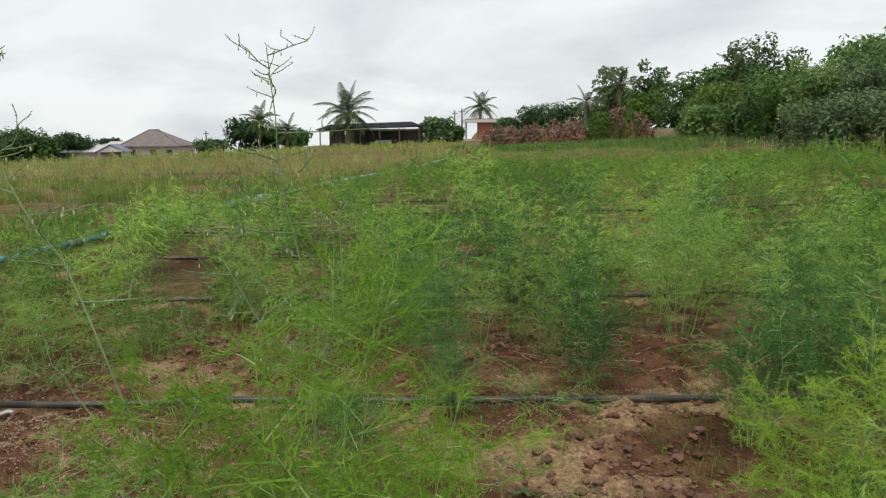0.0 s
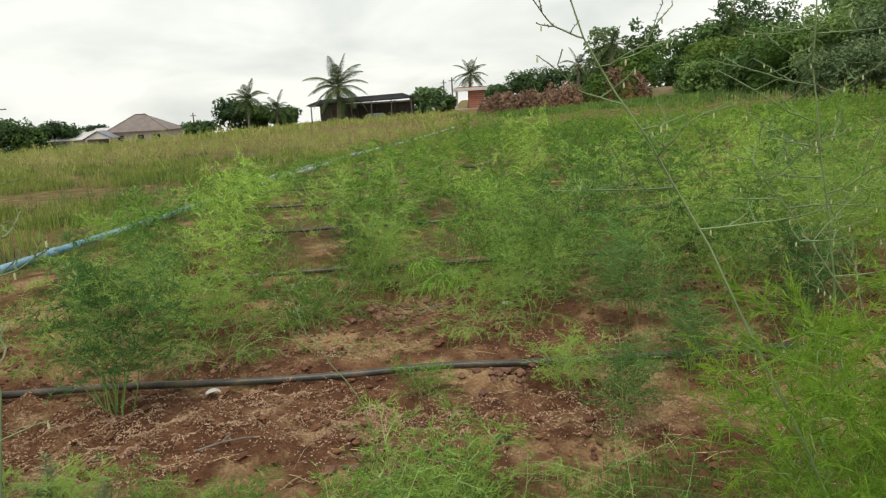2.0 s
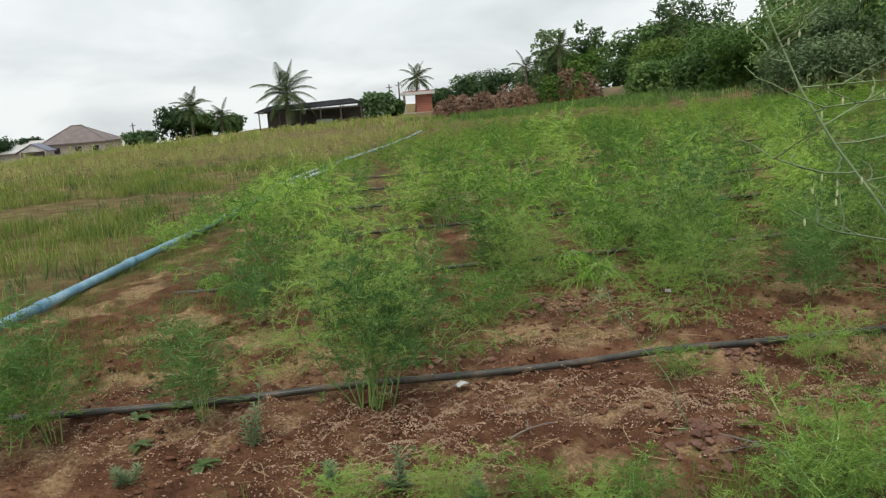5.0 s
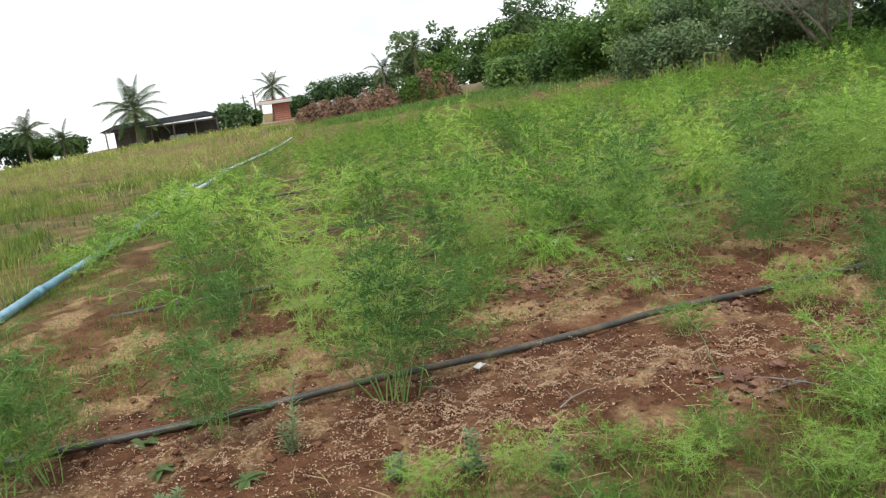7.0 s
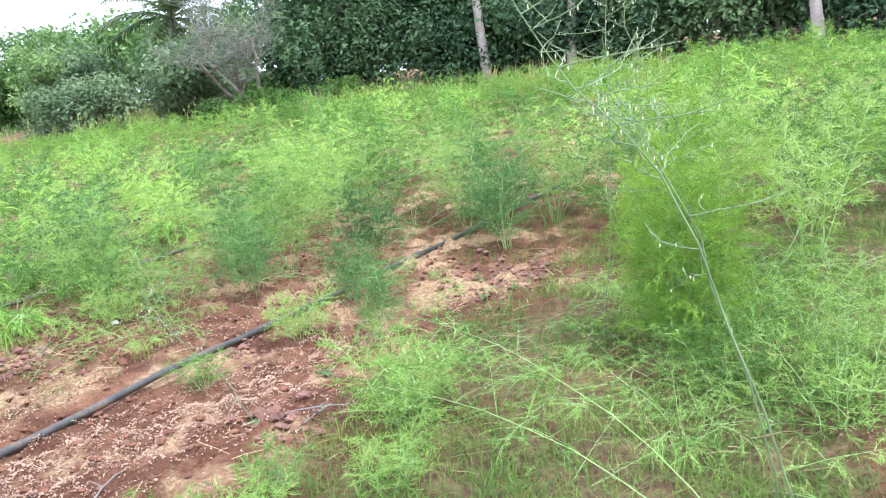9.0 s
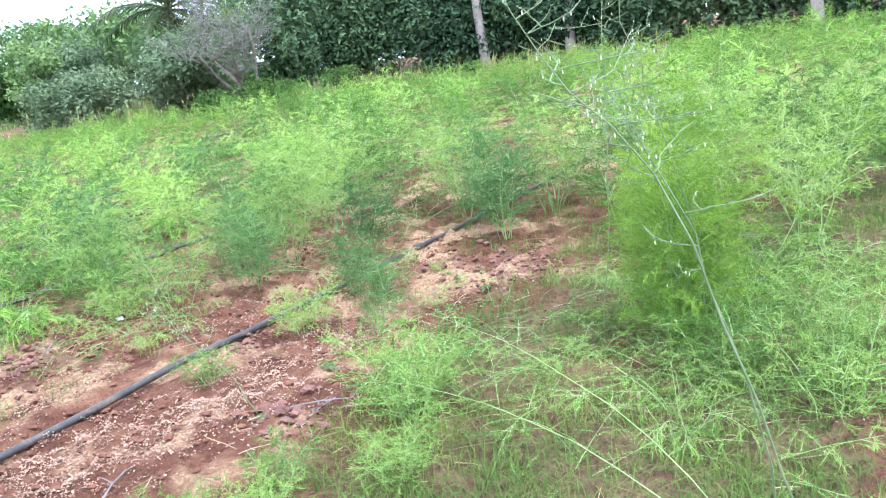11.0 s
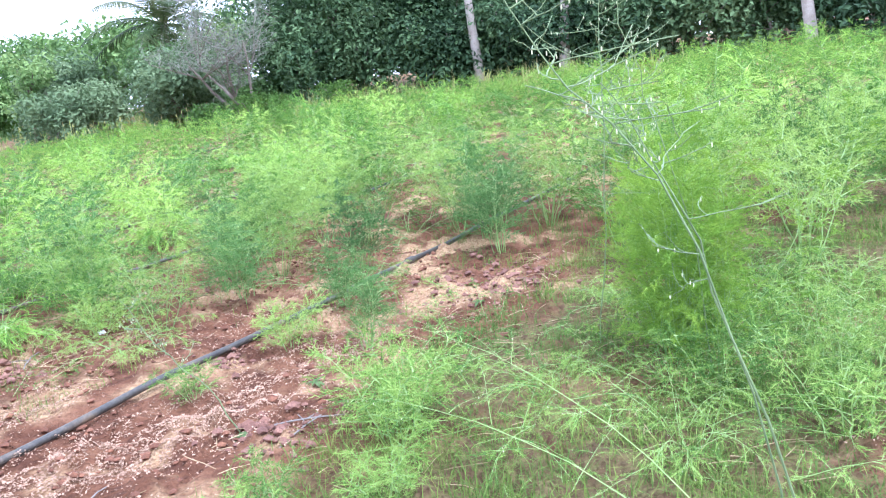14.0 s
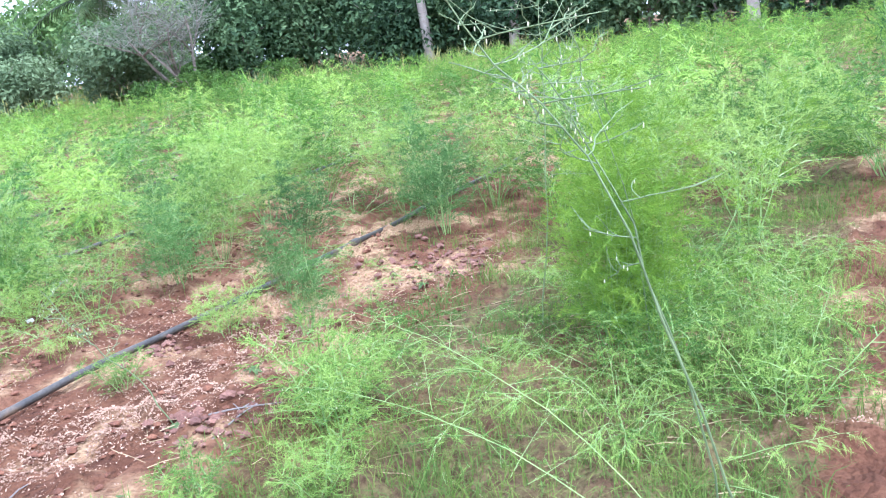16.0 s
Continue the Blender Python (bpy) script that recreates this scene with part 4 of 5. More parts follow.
# mulch lies in broad patches along the bed, freshly dug earth in a few dark heaps
litter_rng = random.Random(26)
mulch = scatter(21, 16000, lambda x, y: 1.9 < y < 3.4 or (y < 0.4 and x > 0.6), -2.7, 2.6, -0.3, 3.4, 1.5, 0.0)
mulch += scatter(29, 9000, lambda x, y: y > 3.1, -2.4, 2.4, 3.1, 5.0, 2.2, 0.05)
for px, py, r, n in ((-0.96, 2.6, 0.24, 5500), (-0.34, 2.68, 0.2, 4200), (0.16, 2.47, 0.17, 3200), (-1.83, 2.7, 0.2, 3200), (-0.85, 2.22, 0.16, 2200),
                     (0.9, 2.5, 0.18, 2600), (-0.05, 3.36, 0.12, 1200)):
    mulch += [(px + litter_rng.gauss(0, r * 1.25), py + litter_rng.gauss(0, r * 0.75), 1.0) for _ in range(int(n * 1.7))]
chips("husk_mulch", "scattered tan husk mulch on the red soil", "mulch", HUSK, mulch, 0.0105, 0.5, 22)
chips("soil_clods", "crumbled red soil clods lying on the bed", "soil", CLOD, scatter(23, 4200, lambda x, y: True, -2.7, 2.6, 1.6, 4.4, 1.4, -0.1), 0.0112, 0.8, 24, True)
dug = [(x + litter_rng.gauss(0, r), y + litter_rng.gauss(0, r), 1.6) for x, y, r, n in ((0.05, 4.0, 0.13, 340), (0.1, 2.1, 0.12, 150), (0.6, 2.92, 0.1, 90), (1.95, 2.15, 0.2, 420), (1.55, 3.95, 0.12, 90), (-0.7, 3.35, 0.12, 90)) for _ in range(n)]
chips("dug_clods", "heap of dark turned soil clods", "soil", DAMP_CLOD, dug, 0.0085, 0.9, 25, True)


def straws():
    rng = random.Random(31)
    s = Soup()
    for x, y, k in scatter(32, 900, lambda x, y: y < 2.3 or y > 3.2, -2.5, 3.2, 0.4, 4.6, 1.3, -0.1):
        a = rng.uniform(0, 6.28)
        ln = rng.uniform(0.04, 0.22)
        z = gz(x, y) + rng.uniform(0.01, 0.035)
        d = Vector((math.cos(a), math.sin(a), rng.uniform(-0.05, 0.25)))
        s.tube(bend_path((x, y, z), d, ln, 3, 0.1, rng, 0.15), [0.0016, 0.0016, 0.0014, 0.001], 3, False)
    tagged(new("straw_litter", s.mesh("straw_litter", STRAW)), "dead straw and broken cane litter", "straw", kind="stuff")


straws()


def dead_stick(x, y, a, ln):
    rng = random.Random(int(x * 100))
    s = Soup()
    p = bend_path((x, y, gz(x, y) + 0.025), (math.cos(a), math.sin(a), 0.12), ln, 5, 0.05, rng, 0.1)
    s.tube(p, [0.0036, 0.0034, 0.0032, 0.003, 0.0025, 0.002], 6)
    s.tube(bend_path(p[2], (math.cos(a + 0.7), math.sin(a + 0.7), 0.1), ln * 0.4, 3, 0.08, rng, 0.1), [0.0024, 0.002, 0.002, 0.0015], 5)
    ob = tagged(new("dead_stick", s.mesh("dead_stick", TWIG)), "forked dry cane lying on bare soil", "stick")
    return ob


dead_stick(0.02, 2.0, 0.25, 0.42)
dead_stick(0.15, 2.15, -0.9, 0.3)
dead_stick(-0.55, 2.3, 0.6, 0.22)
dead_stick(0.2, 3.9, 1.1, 0.3)


def litter_scrap(x, y, turn):
    bm = bmesh.new()
    bmesh.ops.create_grid(bm, x_segments=4, y_segments=3, size=0.5)
    for v in bm.verts:
        v.co.x *= 0.06
        v.co.y *= 0.036
        v.co.z = 0.014 * math.cos(v.co.x * 40) + 0.01 * noise.noise(v.co * 60)
    bmesh.ops.solidify(bm, geom=bm.faces[:], thickness=0.003)
    me = bpy.data.meshes.new("paper_scrap")
    bm.to_mesh(me)
    bm.free()
    me.materials.append(ROOF_WHITE)
    ob = tagged(new("paper_scrap", me), "crumpled off-white scrap lying beside the hose", "litter")
    ob.matrix_world = pose(x, y, gz(x, y) + 0.022, 0, 0, turn)


litter_scrap(-0.66, 2.86, 25)
litter_scrap(0.69, 3.99, 70)


def rosette(x, y, size, leaves, seed, label="small flat green weed rosette growing in bare soil"):
    rng = random.Random(seed)
    ob = thing("weed_rosette", label, "weed", "broad-leaved weeds", at=(x, y, gz(x, y) + 0.005))
    for k in range(leaves):
        a, ln = GOLDEN * k + rng.uniform(-0.3, 0.3), size * rng.uniform(0.65, 1.1)
        s = Soup()
        rise = rng.uniform(0.15, 0.7)
        n, half = 5, 0.17
        prev = None
        for i in range(n + 1):
            u = i / n
            r, z = ln * u, ln * (rise * u - 0.55 * u * u) + 0.012
            w = ln * half * math.sin(math.pi * min(1, 0.12 + 0.88 * u)) ** 0.8
            mid = Vector((math.cos(a) * r, math.sin(a) * r, z - w * 0.25))
            side = Vector((-math.sin(a), math.cos(a), 0)) * w
            now = (mid - side + Vector((0, 0, w * 0.35)), mid, mid + side + Vector((0, 0, w * 0.35)))
            if prev:
                s.face(prev[0], prev[1], now[1], now[0])
                s.face(prev[1], prev[2], now[2], now[1])
            prev = now
        part("leaf", s, WEED, ob)


for x, y, size, leaves, seed in ((0.52, 2.28, 0.085, 9, 1), (-2.05, 2.9, 0.13, 12, 2), (-1.95, 2.62, 0.1, 9, 3), (0.05, 2.22, 0.1, 9, 4), (-0.9, 2.3, 0.07, 8, 5), (-1.66, 2.38, 0.12, 10, 6), (-0.35, 2.05, 0.09, 8, 7), (1.6, 2.1, 0.08, 8, 8)):
    rosette(x, y, size * 0.6, leaves, seed)


def grey_weed(x, y, height, seed):
    """Upright bluish weed with narrow leaves."""
    rng = random.Random(seed)
    ob = thing("upright_weed", "upright grey-green weed with narrow leaves beside the hose", "weed", "grey-green weeds", at=(x, y, gz(x, y)))
    S, L = Soup(), Soup()
    for k in range(3):
        h = height * (1 if k == 0 else rng.uniform(0.4, 0.75))
        p = bend_path((0, 0, -0.01), (rng.gauss(0, 0.2 + 0.15 * k), rng.gauss(0, 0.2 + 0.15 * k), 1), h, 6, 0.0, rng, 0.05)
        S.tube(p, [0.004 - 0.0004 * i for i in range(7)], 5, False)
        for j in range(44):
            u = 0.2 + 0.8 * j / 34
            i = min(5, int(u * 6))
            q = p[i].lerp(p[i + 1], u * 6 - i)
            a = GOLDEN * j
            d = Vector((math.cos(a), math.sin(a), 0.6))
            b = bend_path(q, d, rng.uniform(0.03, 0.06) * (1.2 - 0.5 * u), 2, 0.15, rng)
            w = d.cross(Vector((0, 0, 1))).normalized() * 0.004
            L.face(b[0], b[1] + w, b[2], b[1] - w)
    part("stalk", S, GREY_WEED, ob)
    part("leaves", L, GREY_WEED, ob)


for x, y, h, seed in ((-1.5, 2.5, 0.28, 1), (-1.9, 2.3, 0.1, 5), (-1.18, 2.14, 0.1, 6), (-0.95, 2.05, 0.13, 7), (-0.72, 1.92, 0.1, 3)):
    grey_weed(x, y, h, seed)

# ---- trees ----


def limb_set(S, rng, base, height, r0, spread, forks):
    trunk = bend_path(base, (rng.gauss(0, 0.12), rng.gauss(0, 0.12), 1), height, 6, 0, rng, 0.08)
    S.tube(trunk, [r0 * (1 - 0.65 * i / 6) for i in range(7)], 8)
    ends = []
    for k in range(forks):
        u = rng.uniform(0.35, 0.95)
        i = min(5, int(u * 6))
        a = GOLDEN * k + rng.uniform(-0.4, 0.4)
        d = (math.cos(a), math.sin(a), rng.uniform(0.4, 1.3))
        b = bend_path(trunk[i].lerp(trunk[i + 1], u * 6 - i), d, spread * rng.uniform(0.6, 1.1), 4, -0.03, rng, 0.15)
        S.tube(b, [r0 * 0.4, r0 * 0.32, r0 * 0.24, r0 * 0.16, r0 * 0.08], 5)
        ends.append(b[-1])
        ends.append(b[2])
    ends.append(trunk[-1])
    return ends


def tree(x, y, height, radius, leaf_mat, seed, leaf=0.22, count=5000, label="", category="tree", low=0.25, trunk_mat=BARK, dense=1.0, squat=0.8, name="tree"):
    rng, nr = random.Random(seed), np.random.default_rng(seed)
    ob = thing(name, label, category, "trees round the field", at=(x, y, gz(x, y) - 0.05))
    S = Soup()
    ends = limb_set(S, rng, (0, 0, 0), height * 0.62, max(0.05, height * 0.022), radius * 0.85, 9)
    part("trunk", S, trunk_mat, ob, smooth=True)
    lobes = []
    for e in ends:
        r = radius * rng.uniform(0.26, 0.46)
        lobes.append((Vector((e.x, e.y, min(e.z, height - r * squat))), r))
    for k in range(int(11 * dense)):
        a, d = rng.uniform(0, 6.28), radius * rng.uniform(0.3, 0.78)
        r = radius * rng.uniform(0.24, 0.42)
        top = height - r * squat
        z = low * height + r * 0.5 + (top - low * height) * rng.uniform(0, 1) ** (0.7 if low > 0.04 else 1.3) * (1 - 0.42 * (d / radius) ** 2)
        lobes.append((Vector((math.cos(a) * d, math.sin(a) * d, z)), r))
    pts, nrm = [], []
    weights = np.array([r * r for _, r in lobes])
    share = (weights / weights.sum() * count).astype(int)
    for (c, r), n in zip(lobes, share):
        d = nr.normal(0, 1, (n, 3))
        d /= np.linalg.norm(d, axis=1, keepdims=True)
        rad = r * (1 - 0.45 * nr.random((n, 1)) ** 2.2) * (1 + 0.16 * np.sin(d[:, :1] * 7 + c.x * 3) * np.cos(d[:, 1:2] * 6 + c.y))
        pts.append(np.array(c) + d * rad * (1, 1, squat))
        nrm.append(d * 0.7 + (0, 0, 0.45))
    pts, nrm = np.concatenate(pts), np.concatenate(nrm)
    v, f = leaf_quads(nr, pts, nrm, leaf)
    me = bpy.data.meshes.new("crown")
    me.from_pydata(v.tolist(), [], f.tolist())
    me.materials.append(leaf_mat)
    part("crown", me, leaf_mat, ob)
    return ob


def palm(x, y, crown_z, frond, seed, fronds=20, trunk_r=0.16, group="coconut palms"):
    rng = random.Random(seed)
    z0 = gz(x, y)
    h = crown_z - z0
    ob = thing("coconut_palm", "young coconut palm with long arching fronds", "palm tree", group, at=(x, y, z0 - 0.05))
    S = Soup()
    p = bend_path((0, 0, 0), (rng.gauss(0, 0.05), rng.gauss(0, 0.05), 1), h, 10, 0, rng, 0.02)
    S.tube(p, [trunk_r * (1.25 - 0.45 * i / 10) * (1.06 if i % 2 else 0.97) for i in range(11)], 10)
    part("trunk", S, BARK, ob, smooth=True)
    top = p[-1]
    for k in range(fronds):
        a = GOLDEN * k
        pitch = 1.35 - 1.75 * (k / fronds) + rng.uniform(-0.15, 0.15)
        ln = frond * rng.uniform(0.85, 1.1)
        d = Vector((math.cos(a) * math.cos(pitch), math.sin(a) * math.cos(pitch), math.sin(pitch)))
        b = bend_path(top, d, ln, 9, 0.16, rng, 0.02)
        s = Soup()
        s.tube(b, [0.03 * frond / 2.5 * (1 - 0.9 * i / 9) + 0.004 for i in range(10)], 4, False)
        for j in range(30):
            u = 0.12 + 0.88 * j / 30
            i = min(8, int(u * 9))
            q = b[i].lerp(b[i + 1], u * 9 - i)
            along = (b[i + 1] - b[i]).normalized()
            side = along.cross(Vector((0, 0, 1)))
            side = side.normalized() if side.length > 0.05 else Vector((math.sin(a), -math.cos(a), 0))
            ll = ln * 0.26 * math.sin(math.pi * min(1, 0.15 + 0.8 * u)) + 0.05
            for sg in (-1, 1):
                e = bend_path(q, side * sg + along * 0.7 + Vector((0, 0, 0.05)), ll, 2, 0.28, rng, 0.06)
                w = along * ln * 0.011
                s.face(e[0] - w, e[0] + w, e[1] + w * 0.8, e[1] - w * 0.8)
                s.face(e[1] - w * 0.8, e[1] + w * 0.8, e[2])
        part("frond", s, PALM_LEAF, ob)
    return ob


BROAD = "broad green tree with an uneven crown at the field edge"
DARKT = "dark dense tree shading the edge of the field"
SHRUB = "bright green shrub thicket at the field edge"
AIRYT = "thin airy tree with twiggy top above the shrubs"
DUST = "dusty grey-green tree at the field edge"
for k, (x, y, h, r, mat, leaf, count, label, low) in enumerate((
    (17.6, 79, 7.6, 2.5, LEAF_GREY, 0.30, 3800, DUST, 0.1), (21.6, 80, 7.5, 2.4, LEAF_MID, 0.30, 3000, BROAD, 0.2), (19.5, 74, 4.8, 3.2, LEAF_LIGHT, 0.30, 3800, SHRUB, 0.0),
    (25.0, 75, 6.6, 3.2, LEAF_MID, 0.32, 4200, BROAD, 0.05), (34.5, 84, 10.6, 4.6, LEAF_DARK, 0.34, 5200, BROAD, 0.1), (29.0, 76, 7.4, 3.2, LEAF_MID, 0.32, 4000, BROAD, 0.05),
    (23.0, 62, 4.2, 3.0, LEAF_LIGHT, 0.28, 4000, SHRUB, 0.0), (27.0, 60, 5.0, 3.2, LEAF_MID, 0.28, 4200, BROAD, 0.0), (23.5, 50, 4.2, 2.8, LEAF_MID, 0.24, 4200, SHRUB, 0.0),
    (27.0, 48, 6.4, 3.0, LEAF_MID, 0.24, 4200, BROAD, 0.0), (20.0, 42, 3.6, 2.5, LEAF_LIGHT, 0.22, 4200, SHRUB, 0.0), (23.5, 39, 5.2, 2.8, LEAF_MID, 0.22, 4600, BROAD, 0.0),
    (14.1, 27.6, 4.0, 1.2, LEAF_MID, 0.17, 1500, AIRYT, 0.25), (15.4, 27.8, 4.15, 1.2, LEAF_GREY, 0.17, 1600, AIRYT, 0.25), (17.2, 30.0, 3.7, 2.2, LEAF_GREY, 0.18, 4600, DUST, 0.0),
    (15.2, 25.6, 2.2, 1.7, LEAF_GREY, 0.15, 4600, DUST, 0.0), (13.2, 25.0, 1.9, 1.5, LEAF_GREY, 0.14, 3800, DUST, 0.0), (15.6, 21.0, 2.8, 1.8, LEAF_GREY, 0.16, 5200, DUST, 0.0),
    (17.4, 22.6, 3.1, 1.9, LEAF_MID, 0.16, 4800, BROAD, 0.0), (19.0, 17.6, 6.4, 3.2, LEAF_DARK, 0.18, 9500, DARKT, 0.0), (23.0, 14.5, 7.5, 3.4, LEAF_DARK, 0.21, 9500, DARKT, 0.0),
    (24.6, 10.0, 7.5, 3.6, LEAF_DARK, 0.21, 9500, DARKT, 0.0), (25.4, 5.0, 7.5, 3.6, LEAF_DARK, 0.21, 9500, DARKT, 0.0), (25.6, -0.5, 7.5, 3.6, LEAF_DARK, 0.2, 6000, DARKT, 0.0), (25.6, -6.5, 7.5, 3.6, LEAF_DARK, 0.2, 5000, DARKT, 0.0),
    (22.5, 20.5, 6.5, 3.2, LEAF_DARK, 0.2, 6000, DARKT, 0.0), (30.0, 12.5, 9.0, 4.4, LEAF_DARK, 0.5, 5500, DARKT, 0.0), (31.0, 4.0, 9.0, 4.4, LEAF_DARK, 0.5, 5500, DARKT, 0.0), (28.5, 20.0, 9.0, 4.4, LEAF_DARK, 0.5, 5500, DARKT, 0.0),
    (29.5, 16.0, 8.5, 4.0, LEAF_DARK, 0.5, 5200, DARKT, 0.0), (30.5, 8.3, 8.5, 4.0, LEAF_DARK, 0.5, 5200, DARKT, 0.0), (30.5, -1.0, 8.5, 4.0, LEAF_DARK, 0.5, 5000, DARKT, 0.0), (25.5, 17.5, 7.0, 3.4, LEAF_DARK, 0.22, 5200, DARKT, 0.0),
    (17.6, 17.4, 3.4, 1.8, LEAF_DARK, 0.17, 5200, DARKT, 0.0),
    (27.0, 29.0, 7.0, 3.6, LEAF_DARK, 0.24, 5000, DARKT, 0.0), (33.0, 60.0, 7.5, 4.0, LEAF_MID, 0.3, 4500, BROAD, 0.0), (32.0, 45.0, 7.0, 4.0, LEAF_MID, 0.28, 4500, BROAD, 0.0),
    (19.0, 53, 2.4, 2.2, LEAF_MID, 0.24, 3000, SHRUB, 0.0), (21.0, 57, 2.8, 2.4, LEAF_LIGHT, 0.24, 3000, SHRUB, 0.0), (19.6, 47, 2.4, 2.0, LEAF_MID, 0.22, 3000, SHRUB, 0.0), (21.5, 67, 3.4, 2.6, LEAF_MID, 0.26, 3000, SHRUB, 0.0),
    (16.6, 18.6, 1.5, 1.2, LEAF_MID, 0.12, 3400, SHRUB, 0.0), (22.5, 26.5, 4.6, 2.4, LEAF_MID, 0.2, 4600, BROAD, 0.0), (21.0, 33.0, 5.0, 2.8, LEAF_MID, 0.22, 4600, BROAD, 0.0),
)):
    airy = label == AIRYT
    tree(x, y, h, r, mat, 300 + k, leaf * (1.1 if airy else 1.2 if y < 31 else 1.5), int(count * (1.0 if airy else 0.8 if y > 31 else 1.0)), label, low=low, dense=0.5 if airy else 1.8, trunk_mat=BARK)

# dark understorey that closes the foot of the wood
under_rng = random.Random(91)
for k in range(12):
    y = -7.0 + 2.1 * k
    tree(21.6 - 0.012 * (y - 2) ** 2 + under_rng.uniform(-0.4, 0.4), y, under_rng.uniform(2.4, 3.4), 2.0, LEAF_DARK, 500 + k, 0.2, 4200, "dark shaded shrub under the edge of the wood", "shrub", low=0.0, dense=1.6, name="shrub")

# dark round trees beyond the heap, and trees behind the houses
for k, (x, y, h, r, mat) in enumerate(((9.6, 128, 3.4, 2.6, LEAF_DARK), (14.6, 130, 5.4, 4.2, LEAF_DARK), (20.0, 131, 5.6, 4.0, LEAF_DARK), (24.5, 128, 4.6, 3.4, LEAF_DARK),
                                       (-27.8, 104, 4.7, 2.8, LEAF_DARK), (-25.0, 107, 3.4, 2.2, LEAF_MID), (-21.0, 106, 2.4, 2.4, LEAF_MID), (-0.9, 90, 3.0, 2.6, LEAF_DARK),
                                       (1.2, 92, 2.0, 1.4, LEAF_MID), (-62, 108, 5.4, 4.2, LEAF_DARK), (-56, 112, 4.6, 3.0, LEAF_DARK), (-33.0, 106, 1.9, 2.4, LEAF_DARK), (-67, 112, 5.0, 4.0, LEAF_MID), (-59.5, 110, 4.0, 3.6, LEAF_MID), (-52.5, 116, 3.4, 2.6, LEAF_DARK), (-64, 106, 3.6, 3.4, LEAF_MID))):
    tree(x, y, h, r, mat, 400 + k, 0.55, 2800, "dark rounded tree beyond the field", low=0.0, dense=1.6)

palm(-10.4, 82, 3.3, 4.0, 1, 24, 0.2)
palm(4.5, 106, 4.6, 2.9, 2, 22, 0.17)
palm(-24.6, 100, 2.9, 3.0, 3, 24, 0.14)
palm(-20.9, 100, 1.5, 2.6, 4, 22, 0.14)
palm(17.6, 76, 5.6, 2.4, 5, 16, 0.16)
palm(19.3, 26.0, 4.5, 3.3, 6, 22, 0.16)
palm(28.5, 74, 6.6, 2.6, 7, 16, 0.16)
palm(15.0, 80, 4.2, 2.2, 8, 14, 0.16)


def bare_tree(x, y, height, seed, forks=9, label="half-bare grey tree with fine twigs before the dark trees"):
    rng = random.Random(seed)
    ob = thing("bare_tree", label, "tree", at=(x, y, gz(x, y) - 0.05))
    S, T = Soup(), Soup()
    stems = [bend_path((0, 0, 0), (dx, dy, 1), height * 0.55, 5, 0, rng, 0.1) for dx, dy in ((-0.5, 0.25), (0.05, -0.1), (-0.95, 0.4), (-0.2, 0.6))]
    for trunk in stems:
        S.tube(trunk, [0.07, 0.058, 0.05, 0.042, 0.034, 0.024], 7)
    for k in range(forks):
        a = GOLDEN * k
        b = bend_path(stems[k % len(stems)][2 + k % 4], (math.cos(a), math.sin(a), rng.uniform(0.7, 1.6)), height * rng.uniform(0.3, 0.55), 5, -0.02, rng, 0.16)
        S.tube(b, [0.024, 0.02, 0.017, 0.013, 0.009, 0.005], 5)
        for j in range(22):
            q = b[1 + j % 5]
            t1 = bend_path(q, (rng.gauss(0, 1), rng.gauss(0, 1), rng.uniform(0.2, 1.4)), rng.uniform(0.4, 1.0), 4, 0.02, rng, 0.18)
            T.tube(t1, [0.009, 0.007, 0.006, 0.004, 0.003], 3, False)
            for m in range(5):
                t2 = bend_path(t1[1 + m % 4], (rng.gauss(0, 1), rng.gauss(0, 1), rng.uniform(0.0, 1.0)), rng.uniform(0.15, 0.45), 2, 0.02, rng, 0.2)
                T.tube(t2, [0.005, 0.004, 0.002], 3, False)
    part("trunk", S, BARK, ob, smooth=True)
    tagged(part("twig_spray", T, MOSSY_TWIG, ob), kind="stuff")
    nr = np.random.default_rng(seed)
    at = np.array([T.v[i] for i in nr.integers(0, len(T.v), 900)]) + nr.normal(0, 0.05, (900, 3))
    v, f = leaf_quads(nr, at, np.tile((0, 0, 1.0), (900, 1)), 0.1)
    me = bpy.data.meshes.new("sparse_leaves")
    me.from_pydata(v.tolist(), [], f.tolist())
    me.materials.append(LEAF_GREY)
    part("sparse_leaves", me, LEAF_GREY, ob, "few small dusty green leaves")


bare_tree(14.9, 17.3, 4.6, 5, 16)
for k, (x, y, h) in enumerate(((14.3, 16.7, 1.1), (15.3, 16.4, 0.9), (13.6, 17.6, 0.9), (16.4, 15.4, 1.0))):
    tree(x, y, h, 0.75, LEAF_LIGHT, 540 + k, 0.1, 1500, "low bright green bush at the foot of the trees", "shrub", low=0.0, dense=1.4, name="shrub")


def pale_trunk(x, y, height, lean, seed):
    rng = random.Random(seed)
    s = Soup()
    p = bend_path((0, 0, -0.1), (lean, 0.02, 1), height, 7, 0, rng, 0.04)
    s.tube(p, [0.17 - 0.012 * i for i in range(8)], 10)
    s.tube(bend_path(p[4], (0.6, 0.3, 1), height * 0.4, 4, 0, rng, 0.1), [0.08, 0.07, 0.06, 0.05, 0.03], 7)
    ob = thing("pale_tree", "pale bare trunk standing before the shaded trees", "tree", "pale trunks", at=(x, y, gz(x, y)))
    part("trunk", s, PALE_BARK, ob, smooth=True)


